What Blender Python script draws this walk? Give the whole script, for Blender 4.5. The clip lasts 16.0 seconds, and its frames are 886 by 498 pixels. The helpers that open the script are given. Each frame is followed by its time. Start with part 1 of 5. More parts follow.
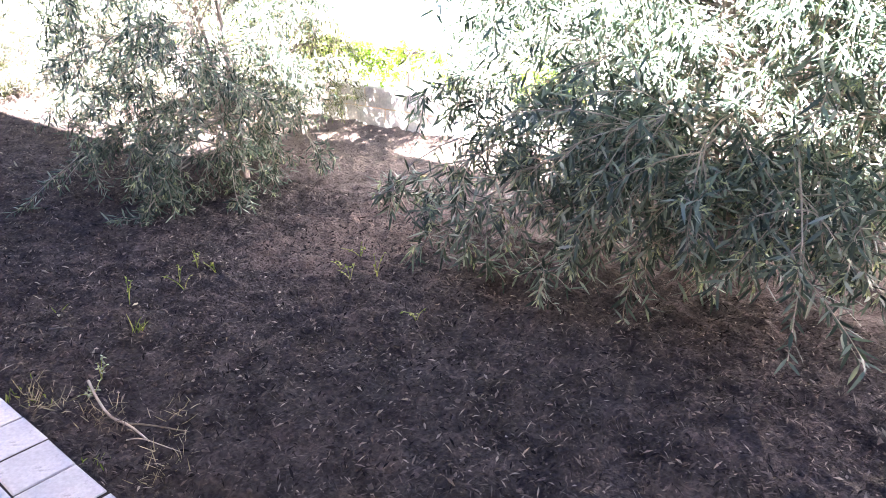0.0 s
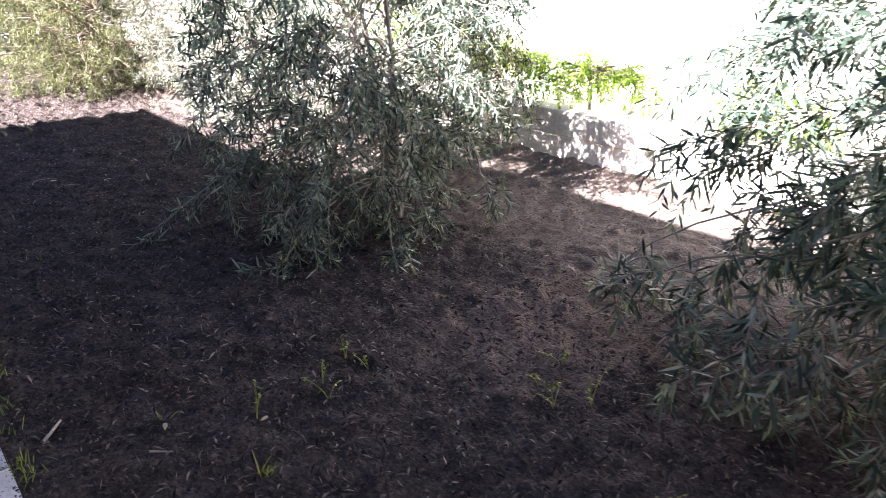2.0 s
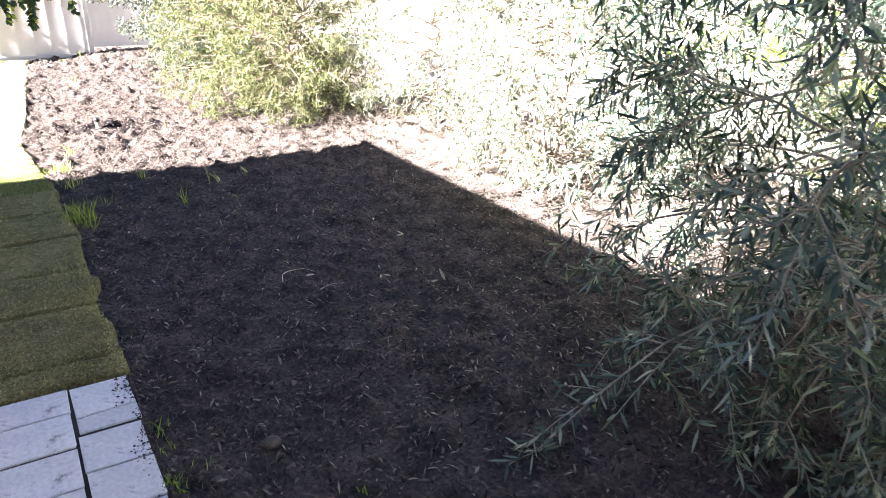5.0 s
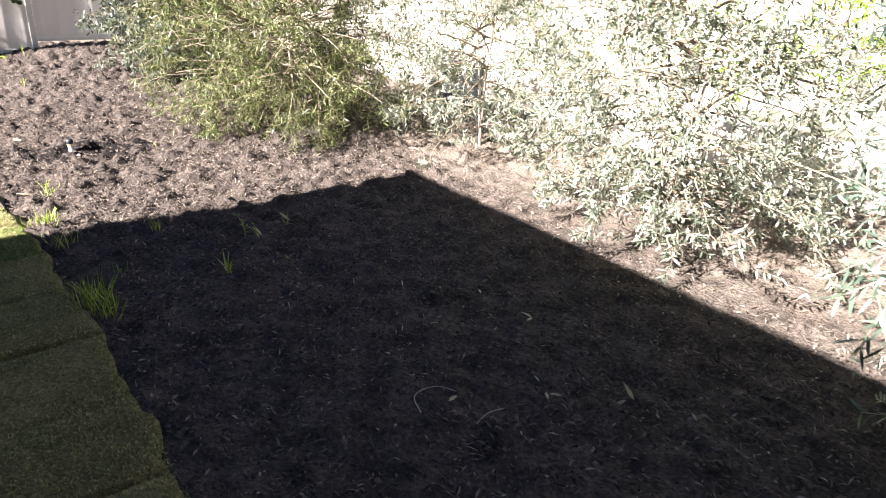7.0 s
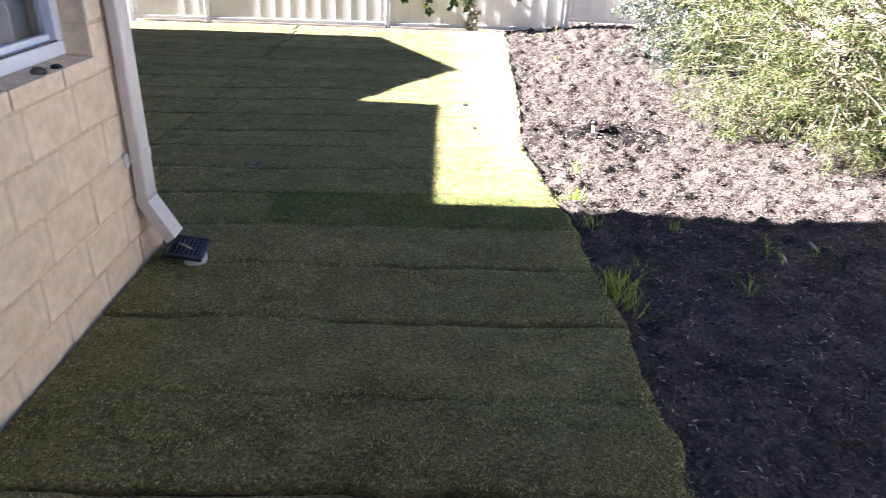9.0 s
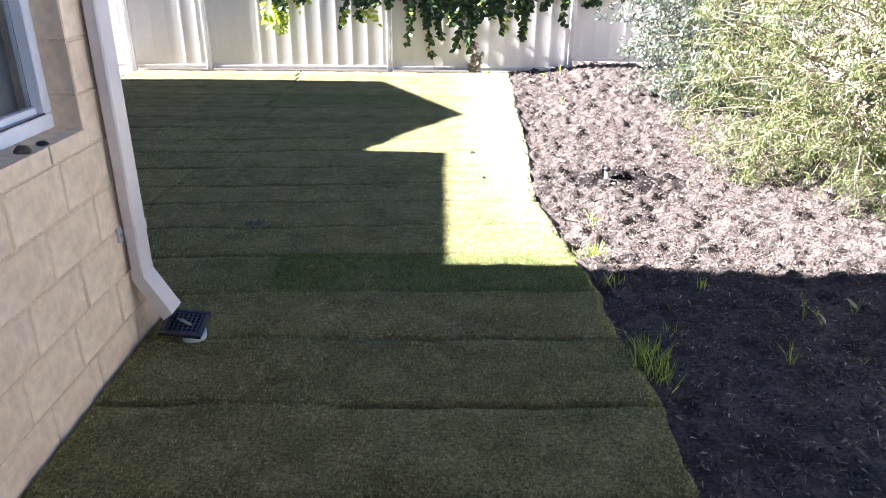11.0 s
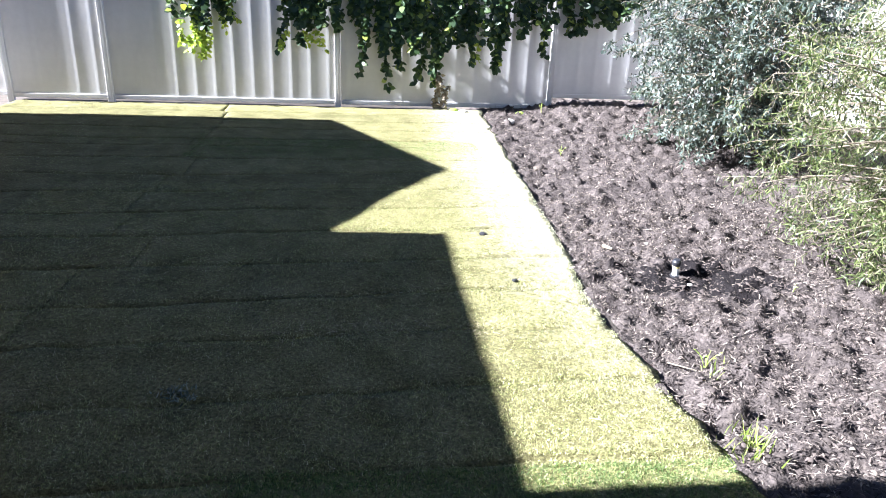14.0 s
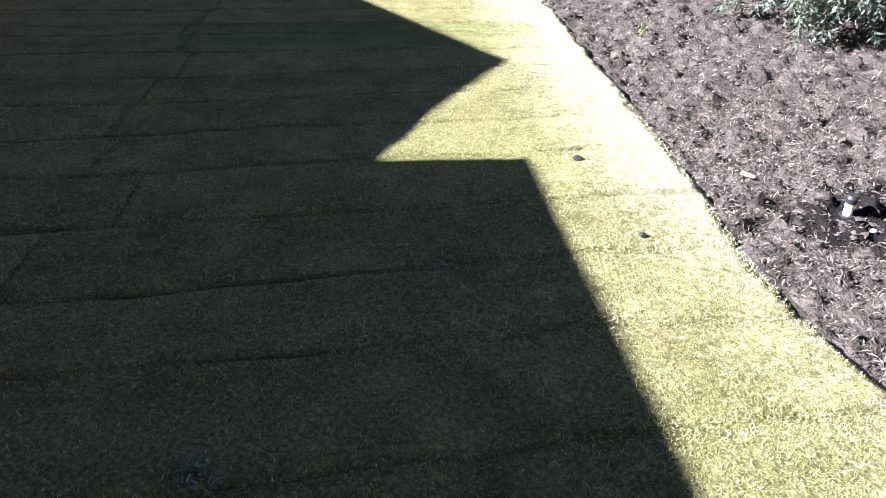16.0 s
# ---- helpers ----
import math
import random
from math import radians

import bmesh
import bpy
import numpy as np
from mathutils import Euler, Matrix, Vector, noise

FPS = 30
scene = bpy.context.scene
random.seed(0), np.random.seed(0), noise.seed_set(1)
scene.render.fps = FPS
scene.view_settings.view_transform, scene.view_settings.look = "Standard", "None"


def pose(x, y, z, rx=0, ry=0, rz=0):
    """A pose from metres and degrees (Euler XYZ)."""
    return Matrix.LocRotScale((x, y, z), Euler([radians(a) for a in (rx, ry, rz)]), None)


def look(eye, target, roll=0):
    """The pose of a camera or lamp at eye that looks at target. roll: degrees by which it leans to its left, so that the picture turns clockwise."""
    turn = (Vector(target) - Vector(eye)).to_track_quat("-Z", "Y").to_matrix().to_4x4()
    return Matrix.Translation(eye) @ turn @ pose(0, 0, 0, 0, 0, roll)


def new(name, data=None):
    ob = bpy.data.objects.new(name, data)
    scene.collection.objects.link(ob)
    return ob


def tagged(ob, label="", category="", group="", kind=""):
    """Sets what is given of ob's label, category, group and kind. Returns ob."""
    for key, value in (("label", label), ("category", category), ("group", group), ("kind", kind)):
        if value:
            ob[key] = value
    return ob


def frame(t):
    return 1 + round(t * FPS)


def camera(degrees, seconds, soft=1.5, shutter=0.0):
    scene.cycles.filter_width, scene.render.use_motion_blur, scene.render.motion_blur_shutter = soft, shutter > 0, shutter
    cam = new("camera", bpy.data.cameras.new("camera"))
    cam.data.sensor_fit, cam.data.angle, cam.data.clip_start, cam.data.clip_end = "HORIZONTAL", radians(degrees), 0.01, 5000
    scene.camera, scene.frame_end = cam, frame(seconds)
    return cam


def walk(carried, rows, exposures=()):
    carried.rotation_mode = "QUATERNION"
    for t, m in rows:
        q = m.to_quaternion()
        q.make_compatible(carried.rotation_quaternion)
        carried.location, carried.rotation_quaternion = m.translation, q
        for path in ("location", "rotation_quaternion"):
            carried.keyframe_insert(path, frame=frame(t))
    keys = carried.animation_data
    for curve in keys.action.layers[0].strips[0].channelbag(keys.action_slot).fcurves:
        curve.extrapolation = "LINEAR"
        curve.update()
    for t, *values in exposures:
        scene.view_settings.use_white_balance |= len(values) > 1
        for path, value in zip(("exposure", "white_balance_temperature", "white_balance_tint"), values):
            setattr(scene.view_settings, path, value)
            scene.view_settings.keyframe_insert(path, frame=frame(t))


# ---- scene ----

# ---------- camera and walk ----------
cam = camera(65.2, 16.0, soft=0.6, shutter=0.2)

PATH = [
    (0, (0.178, -2.697, 1.343), (1.624, -1.533, 0.599), -0.4),
    (0.5, (0.28, -2.545, 1.34), (1.699, -1.371, 0.561), -0.9),
    (1, (0.498, -2.299, 1.334), (1.974, -1.121, 0.675), -1.4),
    (1.5, (0.637, -2.043, 1.367), (1.991, -0.752, 0.661), 1.5),
    (2, (0.665, -1.687, 1.337), (1.889, -0.293, 0.59), 1.0),
    (2.5, (0.65, -1.286, 1.336), (1.84, 0.099, 0.522), -0.1),
    (3, (0.676, -0.839, 1.34), (1.738, 0.675, 0.579), 0.6),
    (3.5, (0.69, -0.481, 1.331), (1.733, 1.04, 0.555), 1.7),
    (4, (0.657, -0.111, 1.306), (1.714, 1.344, 0.431), -0.3),
    (4.5, (0.635, 0.29, 1.285), (1.654, 1.826, 0.507), -0.0),
    (4.7, (0.638, 0.422, 1.287), (1.615, 1.997, 0.533), 1.0),
    (6.8, (0.465, 1.771, 1.318), (1.592, 3.209, 0.506), 2.6),
    (7, (0.432, 1.866, 1.325), (1.564, 3.318, 0.542), 2.6),
    (7.5, (0.35, 2.064, 1.354), (1.435, 3.574, 0.617), 3.3),
    (7.7, (0.334, 2.105, 1.364), (1.298, 3.696, 0.631), 4.0),
    (8, (0.262, 2.135, 1.362), (1.102, 3.794, 0.626), 5.0),
    (8.5, (0.159, 2.134, 1.375), (0.562, 3.893, 0.512), 3.0),
    (9, (0.083, 2.127, 1.37), (0.106, 3.929, 0.503), 2.0),
    (9.2, (0.048, 2.126, 1.37), (0.006, 3.915, 0.475), 2.0),
    (11.5, (0.037, 2.549, 1.431), (0.058, 4.397, 0.666), 0.3),
    (12, (-0.077, 2.805, 1.413), (0.0, 4.646, 0.635), 1.8),
    (12.5, (-0.227, 3.056, 1.419), (-0.022, 4.858, 0.575), 1.0),
    (13, (-0.288, 3.358, 1.41), (-0.167, 5.203, 0.648), 0.0),
    (13.5, (-0.302, 3.663, 1.366), (-0.25, 5.534, 0.663), 1.4),
    (14, (-0.401, 3.958, 1.344), (-0.162, 5.808, 0.621), 2.6),
    (14.5, (-0.475, 4.224, 1.336), (-0.218, 6.037, 0.531), 1.7),
    (15, (-0.486, 4.51, 1.28), (-0.371, 6.345, 0.492), 2.0),
    (15.5, (-0.521, 4.757, 1.237), (-0.391, 6.482, 0.233), 2.4),
    (16, (-0.605, 4.951, 1.228), (-0.397, 6.641, 0.178), 1.3),
]
EXPOSURES = [
    (0, 5.1, 6250, 30), (0.6, 4.78, 6200, 31), (1.0, 4.73, 6250, 30), (1.5, 4.18, 6200, 28), (2.0, 3.68, 6100, 28),
    (2.5, 3.35, 6200, 26), (3.5, 3.3, 6350, 21), (4.5, 4.33, 6300, 20), (7, 2.97, 6550, 17), (8.2, 2.7, 6550, 16),
    (8.6, 3.03, 6550, 17), (9, 3.77, 6100, 20), (11.5, 3.74, 5850, 18), (12.5, 3.48, 5590, 17), (13.0, 3.63, 5620, 16),
    (13.5, 3.4, 5500, 15), (14.0, 3.08, 5450, 15), (14.5, 2.78, 5550, 15), (15, 2.67, 5490, 15), (16, 2.84, 5610, 15),
]
walk(cam, [(t, look(eye, target, roll)) for t, eye, target, roll in PATH], EXPOSURES)

# ---------- sun and sky ----------
SUN = Vector((-1.5, -0.04, 1.0)).normalized()
sky_world = bpy.data.worlds.new("sky")
scene.world = sky_world
sky_world.use_nodes = True
wn = sky_world.node_tree.nodes
sky = wn.new("ShaderNodeTexSky")
sky.sky_type = "NISHITA"
sky.sun_disc = False
sky.air_density, sky.dust_density = 0.24, 0.06
sky.sun_elevation = math.asin(SUN.z)
sky.sun_rotation = math.atan2(SUN.x, SUN.y)
sky_world.node_tree.links.new(sky.outputs[0], wn["Background"].inputs[0])
wn["Background"].inputs[1].default_value = 0.05
lamp = bpy.data.lights.new("sun", "SUN")
lamp.energy, lamp.angle, lamp.color = 5.0, radians(0.53), (1.0, 0.955, 0.89)
sun = new("sun", lamp)
sun.matrix_world = look((-30, 0, 20), Vector((-30, 0, 20)) - SUN)

# ---------- materials ----------
def nodes_of(name, rough=0.8, metal=0.0, spec=0.3):
    m = bpy.data.materials.new(name)
    m.use_nodes = True
    nt = m.node_tree
    b = nt.nodes["Principled BSDF"]
    b.inputs["Roughness"].default_value = rough
    b.inputs["Metallic"].default_value = metal
    b.inputs["Specular IOR Level"].default_value = spec
    return m, nt, b


def ramp(nt, fac, stops):
    r = nt.nodes.new("ShaderNodeValToRGB")
    e = r.color_ramp.elements
    while len(e) < len(stops):
        e.new(0.5)
    for el, (p, c) in zip(e, stops):
        el.position, el.color = p, (*c, 1)
    nt.links.new(fac, r.inputs[0])
    return r.outputs[0]


def coarse(nt, scale, detail=5.0, rough=0.6, stretch=None):
    tc = nt.nodes.new("ShaderNodeTexCoord")
    n = nt.nodes.new("ShaderNodeTexNoise")
    n.inputs["Scale"].default_value, n.inputs["Detail"].default_value, n.inputs["Roughness"].default_value = scale, detail, rough
    src_out = tc.outputs["Object"]
    if stretch:
        mp = nt.nodes.new("ShaderNodeMapping")
        mp.inputs["Scale"].default_value = stretch
        nt.links.new(src_out, mp.inputs[0])
        src_out = mp.outputs[0]
    nt.links.new(src_out, n.inputs["Vector"])
    return n.outputs["Fac"]


def mixed(nt, fac, a, b, blend="MIX"):
    x = nt.nodes.new("ShaderNodeMix")
    x.data_type, x.blend_type = "RGBA", blend
    if isinstance(fac, float):
        x.inputs[0].default_value = fac
    else:
        nt.links.new(fac, x.inputs[0])
    for sock, v in ((x.inputs[6], a), (x.inputs[7], b)):
        if isinstance(v, tuple):
            sock.default_value = (*v, 1)
        else:
            nt.links.new(v, sock)
    return x.outputs[2]


def bumped(nt, b, height, strength, distance=0.01):
    bp = nt.nodes.new("ShaderNodeBump")
    bp.inputs["Strength"].default_value, bp.inputs["Distance"].default_value = strength, distance
    nt.links.new(height, bp.inputs["Height"])
    nt.links.new(bp.outputs[0], b.inputs["Normal"])


def grained(name, dark, light, scale, rough=0.8, bump=0.3, dist=0.005, fine=90.0, spec=0.3, metal=0.0, low=0.3, high=0.7, piece=0.0, stretch=None, amp=0.25, stains=0.0):
    """Two scales of variation, from dark to light, with a fine relief."""
    m, nt, b = nodes_of(name, rough, metal, spec)
    big, small = coarse(nt, scale, stretch=stretch), coarse(nt, fine, 4.0, stretch=stretch)
    c = ramp(nt, big, [(low, dark), (high, light)])
    s = ramp(nt, small, [(0.3, (1 - amp,) * 3), (0.7, (1 + amp * 0.5,) * 3)])
    c = mixed(nt, 1.0, c, s, "MULTIPLY")
    if stains:
        blot = ramp(nt, coarse(nt, 11.0, 8.0, 0.7), [(0.58, (1.0, 1.0, 1.0)), (0.68, (1 - stains,) * 3)])
        c = mixed(nt, 1.0, c, blot, "MULTIPLY")
    if piece:
        oi = nt.nodes.new("ShaderNodeObjectInfo")
        v = ramp(nt, oi.outputs["Random"], [(0.0, (1 - piece,) * 3), (1.0, (1.0, 1.0, 1.0))])
        c = mixed(nt, 1.0, c, v, "MULTIPLY")
    nt.links.new(c, b.inputs["Base Color"])
    if bump:
        bumped(nt, b, small, bump, dist)
    return m


def leafy(name, stops, rough=0.45, through_light=0.35, spec=0.4):
    """Leaves whose tone varies one by one, with some light passing through them."""
    m, nt, b = nodes_of(name, rough, 0.0, spec)
    g = nt.nodes.new("ShaderNodeNewGeometry")
    c = ramp(nt, g.outputs["Random Per Island"], stops)
    nt.links.new(c, b.inputs["Base Color"])
    if through_light:
        tr = nt.nodes.new("ShaderNodeBsdfTranslucent")
        c2 = mixed(nt, 1.0, c, (1.5, 1.6, 0.7), "MULTIPLY")
        nt.links.new(c2, tr.inputs["Color"])
        mx = nt.nodes.new("ShaderNodeMixShader")
        mx.inputs[0].default_value = through_light
        nt.links.new(b.outputs[0], mx.inputs[1])
        nt.links.new(tr.outputs[0], mx.inputs[2])
        nt.links.new(mx.outputs[0], nt.nodes["Material Output"].inputs[0])
    return m


def dry_and_brighten(m, most):
    """Turf dried to straw in patches, most along its outer edge, with sunlight coloured in there."""
    nt = m.node_tree
    b = nt.nodes["Principled BSDF"]
    was = b.inputs["Base Color"].links[0].from_socket
    clump = ramp(nt, coarse(nt, 75.0, 4.0, 0.65), [(0.36, (0.66, 0.63, 0.56)), (0.50, (1.06, 1.04, 1.0)), (0.66, (1.55, 1.5, 1.42))])
    was = mixed(nt, 1.0, was, clump, "MULTIPLY")
    tc = nt.nodes.new("ShaderNodeTexCoord")
    sp = nt.nodes.new("ShaderNodeSeparateXYZ")
    nt.links.new(tc.outputs["Object"], sp.inputs[0])
    edge = ramp(nt, sp.outputs["X"], [(0.0, (0.0, 0.0, 0.0)), (0.65, (1.0, 1.0, 1.0))])
    far = nt.nodes.new("ShaderNodeMapRange")
    far.inputs[1].default_value, far.inputs[2].default_value, far.inputs[4].default_value = 5.2, 7.4, 0.34
    nt.links.new(sp.outputs["Y"], far.inputs[0])
    mul = nt.nodes.new("ShaderNodeMath")
    mul.operation = "MULTIPLY"
    nt.links.new(edge, mul.inputs[0])
    nt.links.new(far.outputs[0], mul.inputs[1])
    add = nt.nodes.new("ShaderNodeMath")
    add.operation = "ADD"
    nt.links.new(coarse(nt, 34.0, 7.0, 0.75), add.inputs[0])
    nt.links.new(mul.outputs[0], add.inputs[1])
    f = ramp(nt, add.outputs[0], [(0.60, (0.0, 0.0, 0.0)), (0.92, (most, most, most))])
    nt.links.new(mixed(nt, f, was, (0.70, 0.665, 0.52)), b.inputs["Base Color"])


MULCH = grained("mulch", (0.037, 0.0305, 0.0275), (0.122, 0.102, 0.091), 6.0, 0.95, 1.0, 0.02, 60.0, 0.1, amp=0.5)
CHIPS = leafy("mulch_chips", [(0.0, (0.018, 0.0145, 0.012)), (0.5, (0.076, 0.062, 0.053)), (0.9, (0.178, 0.147, 0.123)), (1.0, (0.38, 0.325, 0.255))], 0.9, 0.0, 0.15)
CLODS = leafy("mulch_clods", [(0.0, (0.041, 0.034, 0.030)), (0.5, (0.078, 0.064, 0.056)), (0.95, (0.140, 0.115, 0.099)), (1.0, (0.21, 0.176, 0.143))], 0.95, 0.0, 0.1)
wet_nt = MULCH.node_tree
wb = wet_nt.nodes["Principled BSDF"]
dry = wb.inputs["Base Color"].links[0].from_socket
tc = wet_nt.nodes.new("ShaderNodeTexCoord")
mp = wet_nt.nodes.new("ShaderNodeMapping")
mp.inputs["Location"].default_value, mp.inputs["Scale"].default_value = (-1.36, -7.02, 0.0), (1.0, 1.0, 1.0)
wet_nt.links.new(tc.outputs["Object"], mp.inputs[0])
ln = wet_nt.nodes.new("ShaderNodeVectorMath")
ln.operation = "LENGTH"
sc = wet_nt.nodes.new("ShaderNodeVectorMath")
sc.operation = "MULTIPLY"
sc.inputs[1].default_value = (1.0, 1.7, 0.0)
wet_nt.links.new(mp.outputs[0], sc.inputs[0])
wet_nt.links.new(sc.outputs[0], ln.inputs[0])
ad = wet_nt.nodes.new("ShaderNodeMath")
ad.operation = "ADD"
wet_nt.links.new(ln.outputs["Value"], ad.inputs[0])
wet_nt.links.new(coarse(wet_nt, 6.0), ad.inputs[1])
wet = ramp(wet_nt, ad.outputs[0], [(0.90, (1.0, 1.0, 1.0)), (1.12, (0.0, 0.0, 0.0))])
# Paler reddish-brown patch around (2.75, -0.05), with a ragged rim.
mp2 = wet_nt.nodes.new("ShaderNodeMapping")
mp2.inputs["Location"].default_value = (-2.75, 0.05, 0.0)
wet_nt.links.new(tc.outputs["Object"], mp2.inputs[0])
sc2 = wet_nt.nodes.new("ShaderNodeVectorMath")
sc2.operation = "MULTIPLY"
sc2.inputs[1].default_value = (0.65, 1.0, 0.0)
wet_nt.links.new(mp2.outputs[0], sc2.inputs[0])
ln2 = wet_nt.nodes.new("ShaderNodeVectorMath")
ln2.operation = "LENGTH"
wet_nt.links.new(sc2.outputs[0], ln2.inputs[0])
ad2 = wet_nt.nodes.new("ShaderNodeMath")
ad2.operation = "ADD"
wet_nt.links.new(ln2.outputs["Value"], ad2.inputs[0])
wet_nt.links.new(coarse(wet_nt, 5.0), ad2.inputs[1])
pale_patch = ramp(wet_nt, ad2.outputs[0], [(0.80, (0.85, 0.85, 0.85)), (1.15, (0.0, 0.0, 0.0))])
dry = mixed(wet_nt, pale_patch, dry, mixed(wet_nt, coarse(wet_nt, 45.0), (0.085, 0.064, 0.052), (0.30, 0.23, 0.182)))
# Paler towards the retaining wall: sand, plus the sun's brightness put into the colour.
sep = wet_nt.nodes.new("ShaderNodeSeparateXYZ")
wet_nt.links.new(tc.outputs["Object"], sep.inputs[0])
sun_ramp = wet_nt.nodes.new("ShaderNodeMapRange")
sun_ramp.inputs[1].default_value, sun_ramp.inputs[2].default_value, sun_ramp.inputs[4].default_value = 2.8, 4.0, 0.55
wet_nt.links.new(sep.outputs["X"], sun_ramp.inputs[0])
ad3 = wet_nt.nodes.new("ShaderNodeMath")
ad3.operation = "ADD"
wet_nt.links.new(sun_ramp.outputs[0], ad3.inputs[0])
wet_nt.links.new(coarse(wet_nt, 9.0, 6.0, 0.7), ad3.inputs[1])
sandy = ramp(wet_nt, ad3.outputs[0], [(0.52, (0.0, 0.0, 0.0)), (0.98, (0.62, 0.62, 0.62))])
dry = mixed(wet_nt, sandy, dry, mixed(wet_nt, coarse(wet_nt, 60.0), (0.11, 0.09, 0.074), (0.36, 0.30, 0.245)))
wet_nt.links.new(mixed(wet_nt, wet, dry, (0.012, 0.010, 0.010)), wb.inputs["Base Color"])
SOIL = grained("soil", (0.10, 0.085, 0.07), (0.17, 0.14, 0.11), 0.4, 0.95, 0.6, 0.02, 20.0, 0.1)
SAND = grained("pale_sand", (0.52, 0.48, 0.40), (0.68, 0.63, 0.54), 4.0, 0.95, 0.6, 0.01, 60.0, 0.1)
WOOD_CHIP = grained("pale_wood", (0.42, 0.36, 0.28), (0.6, 0.53, 0.43), 20.0, 0.8, 0.2, 0.002, 150.0)
TURF = grained("turf", (0.138, 0.130, 0.052), (0.268, 0.250, 0.118), 5.0, 0.9, 0.9, 0.012, 140.0, 0.15, piece=0.25, amp=0.5)
BLADES_GREEN = leafy("green_turf_blades", [(0.0, (0.034, 0.068, 0.016)), (0.6, (0.105, 0.165, 0.050)), (1.0, (0.32, 0.37, 0.14))], 0.6, 0.2, 0.25)
BLADES = leafy("turf_blades", [(0.0, (0.080, 0.115, 0.030)), (0.4, (0.262, 0.288, 0.100)), (0.85, (0.47, 0.465, 0.23)), (1.0, (0.66, 0.62, 0.44))], 0.55, 0.08, 0.3)
dry_and_brighten(BLADES, 0.75)
dry_and_brighten(TURF, 0.35)
GRASS = leafy("grass_tuft", [(0.0, (0.13, 0.19, 0.03)), (0.7, (0.26, 0.34, 0.07)), (1.0, (0.44, 0.44, 0.18))], 0.5, 0.35)
STRAW = leafy("straw", [(0.0, (0.30, 0.25, 0.15)), (1.0, (0.55, 0.48, 0.34))], 0.8, 0.1)
PAVER = grained("paver", (0.72, 0.72, 0.72), (0.87, 0.865, 0.86), 7.0, 0.85, 0.35, 0.003, 70.0, 0.25, piece=0.14, stains=0.55, amp=0.18)
JOINT = grained("paver_joint_sand", (0.030, 0.026, 0.022), (0.085, 0.072, 0.058), 9.0, 0.95, 0.6, 0.006, 120.0, 0.1)
BRICK = grained("cream_brick", (0.83, 0.62, 0.40), (0.93, 0.75, 0.53), 4.0, 0.85, 0.5, 0.004, 26.0, 0.25, piece=0.08, amp=0.16)
MORTAR = grained("mortar", (0.70, 0.52, 0.32), (0.82, 0.64, 0.43), 8.0, 0.95, 0.4, 0.003, 120.0, 0.1)
STEEL = grained("cream_painted_steel", (0.54, 0.525, 0.50), (0.61, 0.595, 0.57), 1.5, 0.42, 0.05, 0.001, 14.0, 0.45, amp=0.05)
PIPE_PAINT = grained("downpipe_paint", (0.66, 0.60, 0.55), (0.72, 0.66, 0.61), 3.0, 0.4, 0.03, 0.001, 30.0, 0.45, amp=0.05)
WHITE = grained("white_powder_coat", (0.76, 0.77, 0.78), (0.82, 0.83, 0.84), 4.0, 0.35, 0.03, 0.001, 40.0, 0.5, amp=0.05)
PVC = grained("white_pvc", (0.72, 0.72, 0.70), (0.80, 0.80, 0.78), 8.0, 0.4, 0.05, 0.001, 60.0, 0.45, amp=0.05)
BLACK = grained("black_plastic", (0.012, 0.012, 0.014), (0.03, 0.03, 0.034), 12.0, 0.45, 0.1, 0.001, 90.0, 0.45)
LIMESTONE = grained("limestone", (0.72, 0.68, 0.60), (0.84, 0.80, 0.72), 3.0, 0.9, 0.6, 0.008, 40.0, 0.2, piece=0.12)
ROOF = grained("roof_tiles", (0.10, 0.095, 0.09), (0.16, 0.15, 0.14), 3.0, 0.8, 0.3, 0.01, 30.0)
RENDER = grained("eave_lining", (0.60, 0.585, 0.56), (0.68, 0.665, 0.64), 2.0, 0.8, 0.1, 0.002, 40.0)
BARK = grained("bark", (0.18, 0.15, 0.125), (0.40, 0.35, 0.30), 14.0, 0.9, 0.6, 0.004, 90.0, 0.2, stretch=(1, 1, 0.3))
TWIG = grained("twig_bark", (0.15, 0.12, 0.085), (0.32, 0.27, 0.20), 14.0, 0.85, 0.3, 0.002, 120.0, 0.2)
TREE_TWIG = grained("tree_twig_bark", (0.24, 0.205, 0.155), (0.46, 0.41, 0.33), 14.0, 0.85, 0.3, 0.002, 120.0, 0.2)
PALE_BARK = grained("pale_shoot_bark", (0.26, 0.24, 0.19), (0.46, 0.43, 0.36), 14.0, 0.8, 0.3, 0.002, 120.0, 0.25)
LEAF_TIP = leafy("young_tip_leaves", [(0.0, (0.22, 0.27, 0.17)), (1.0, (0.52, 0.57, 0.42))], 0.45, 0.3, 0.4)
LEAF_WILLOW = leafy("willow_leaves", [(0.0, (0.026, 0.046, 0.032)), (0.45, (0.072, 0.112, 0.082)), (0.8, (0.155, 0.210, 0.160)), (1.0, (0.36, 0.41, 0.33))], 0.5, 0.12, 0.35)
LEAF_SILVER = leafy("silver_leaves", [(0.0, (0.040, 0.054, 0.035)), (0.35, (0.125, 0.150, 0.112)), (0.75, (0.27, 0.295, 0.245)), (1.0, (0.44, 0.46, 0.40))], 0.42, 0.15, 0.5)
LEAF_YELLOW = leafy("yellow_green_leaves", [(0.0, (0.012, 0.022, 0.005)), (0.4, (0.050, 0.070, 0.018)), (0.75, (0.112, 0.136, 0.042)), (1.0, (0.28, 0.30, 0.15))], 0.42, 0.22, 0.45)
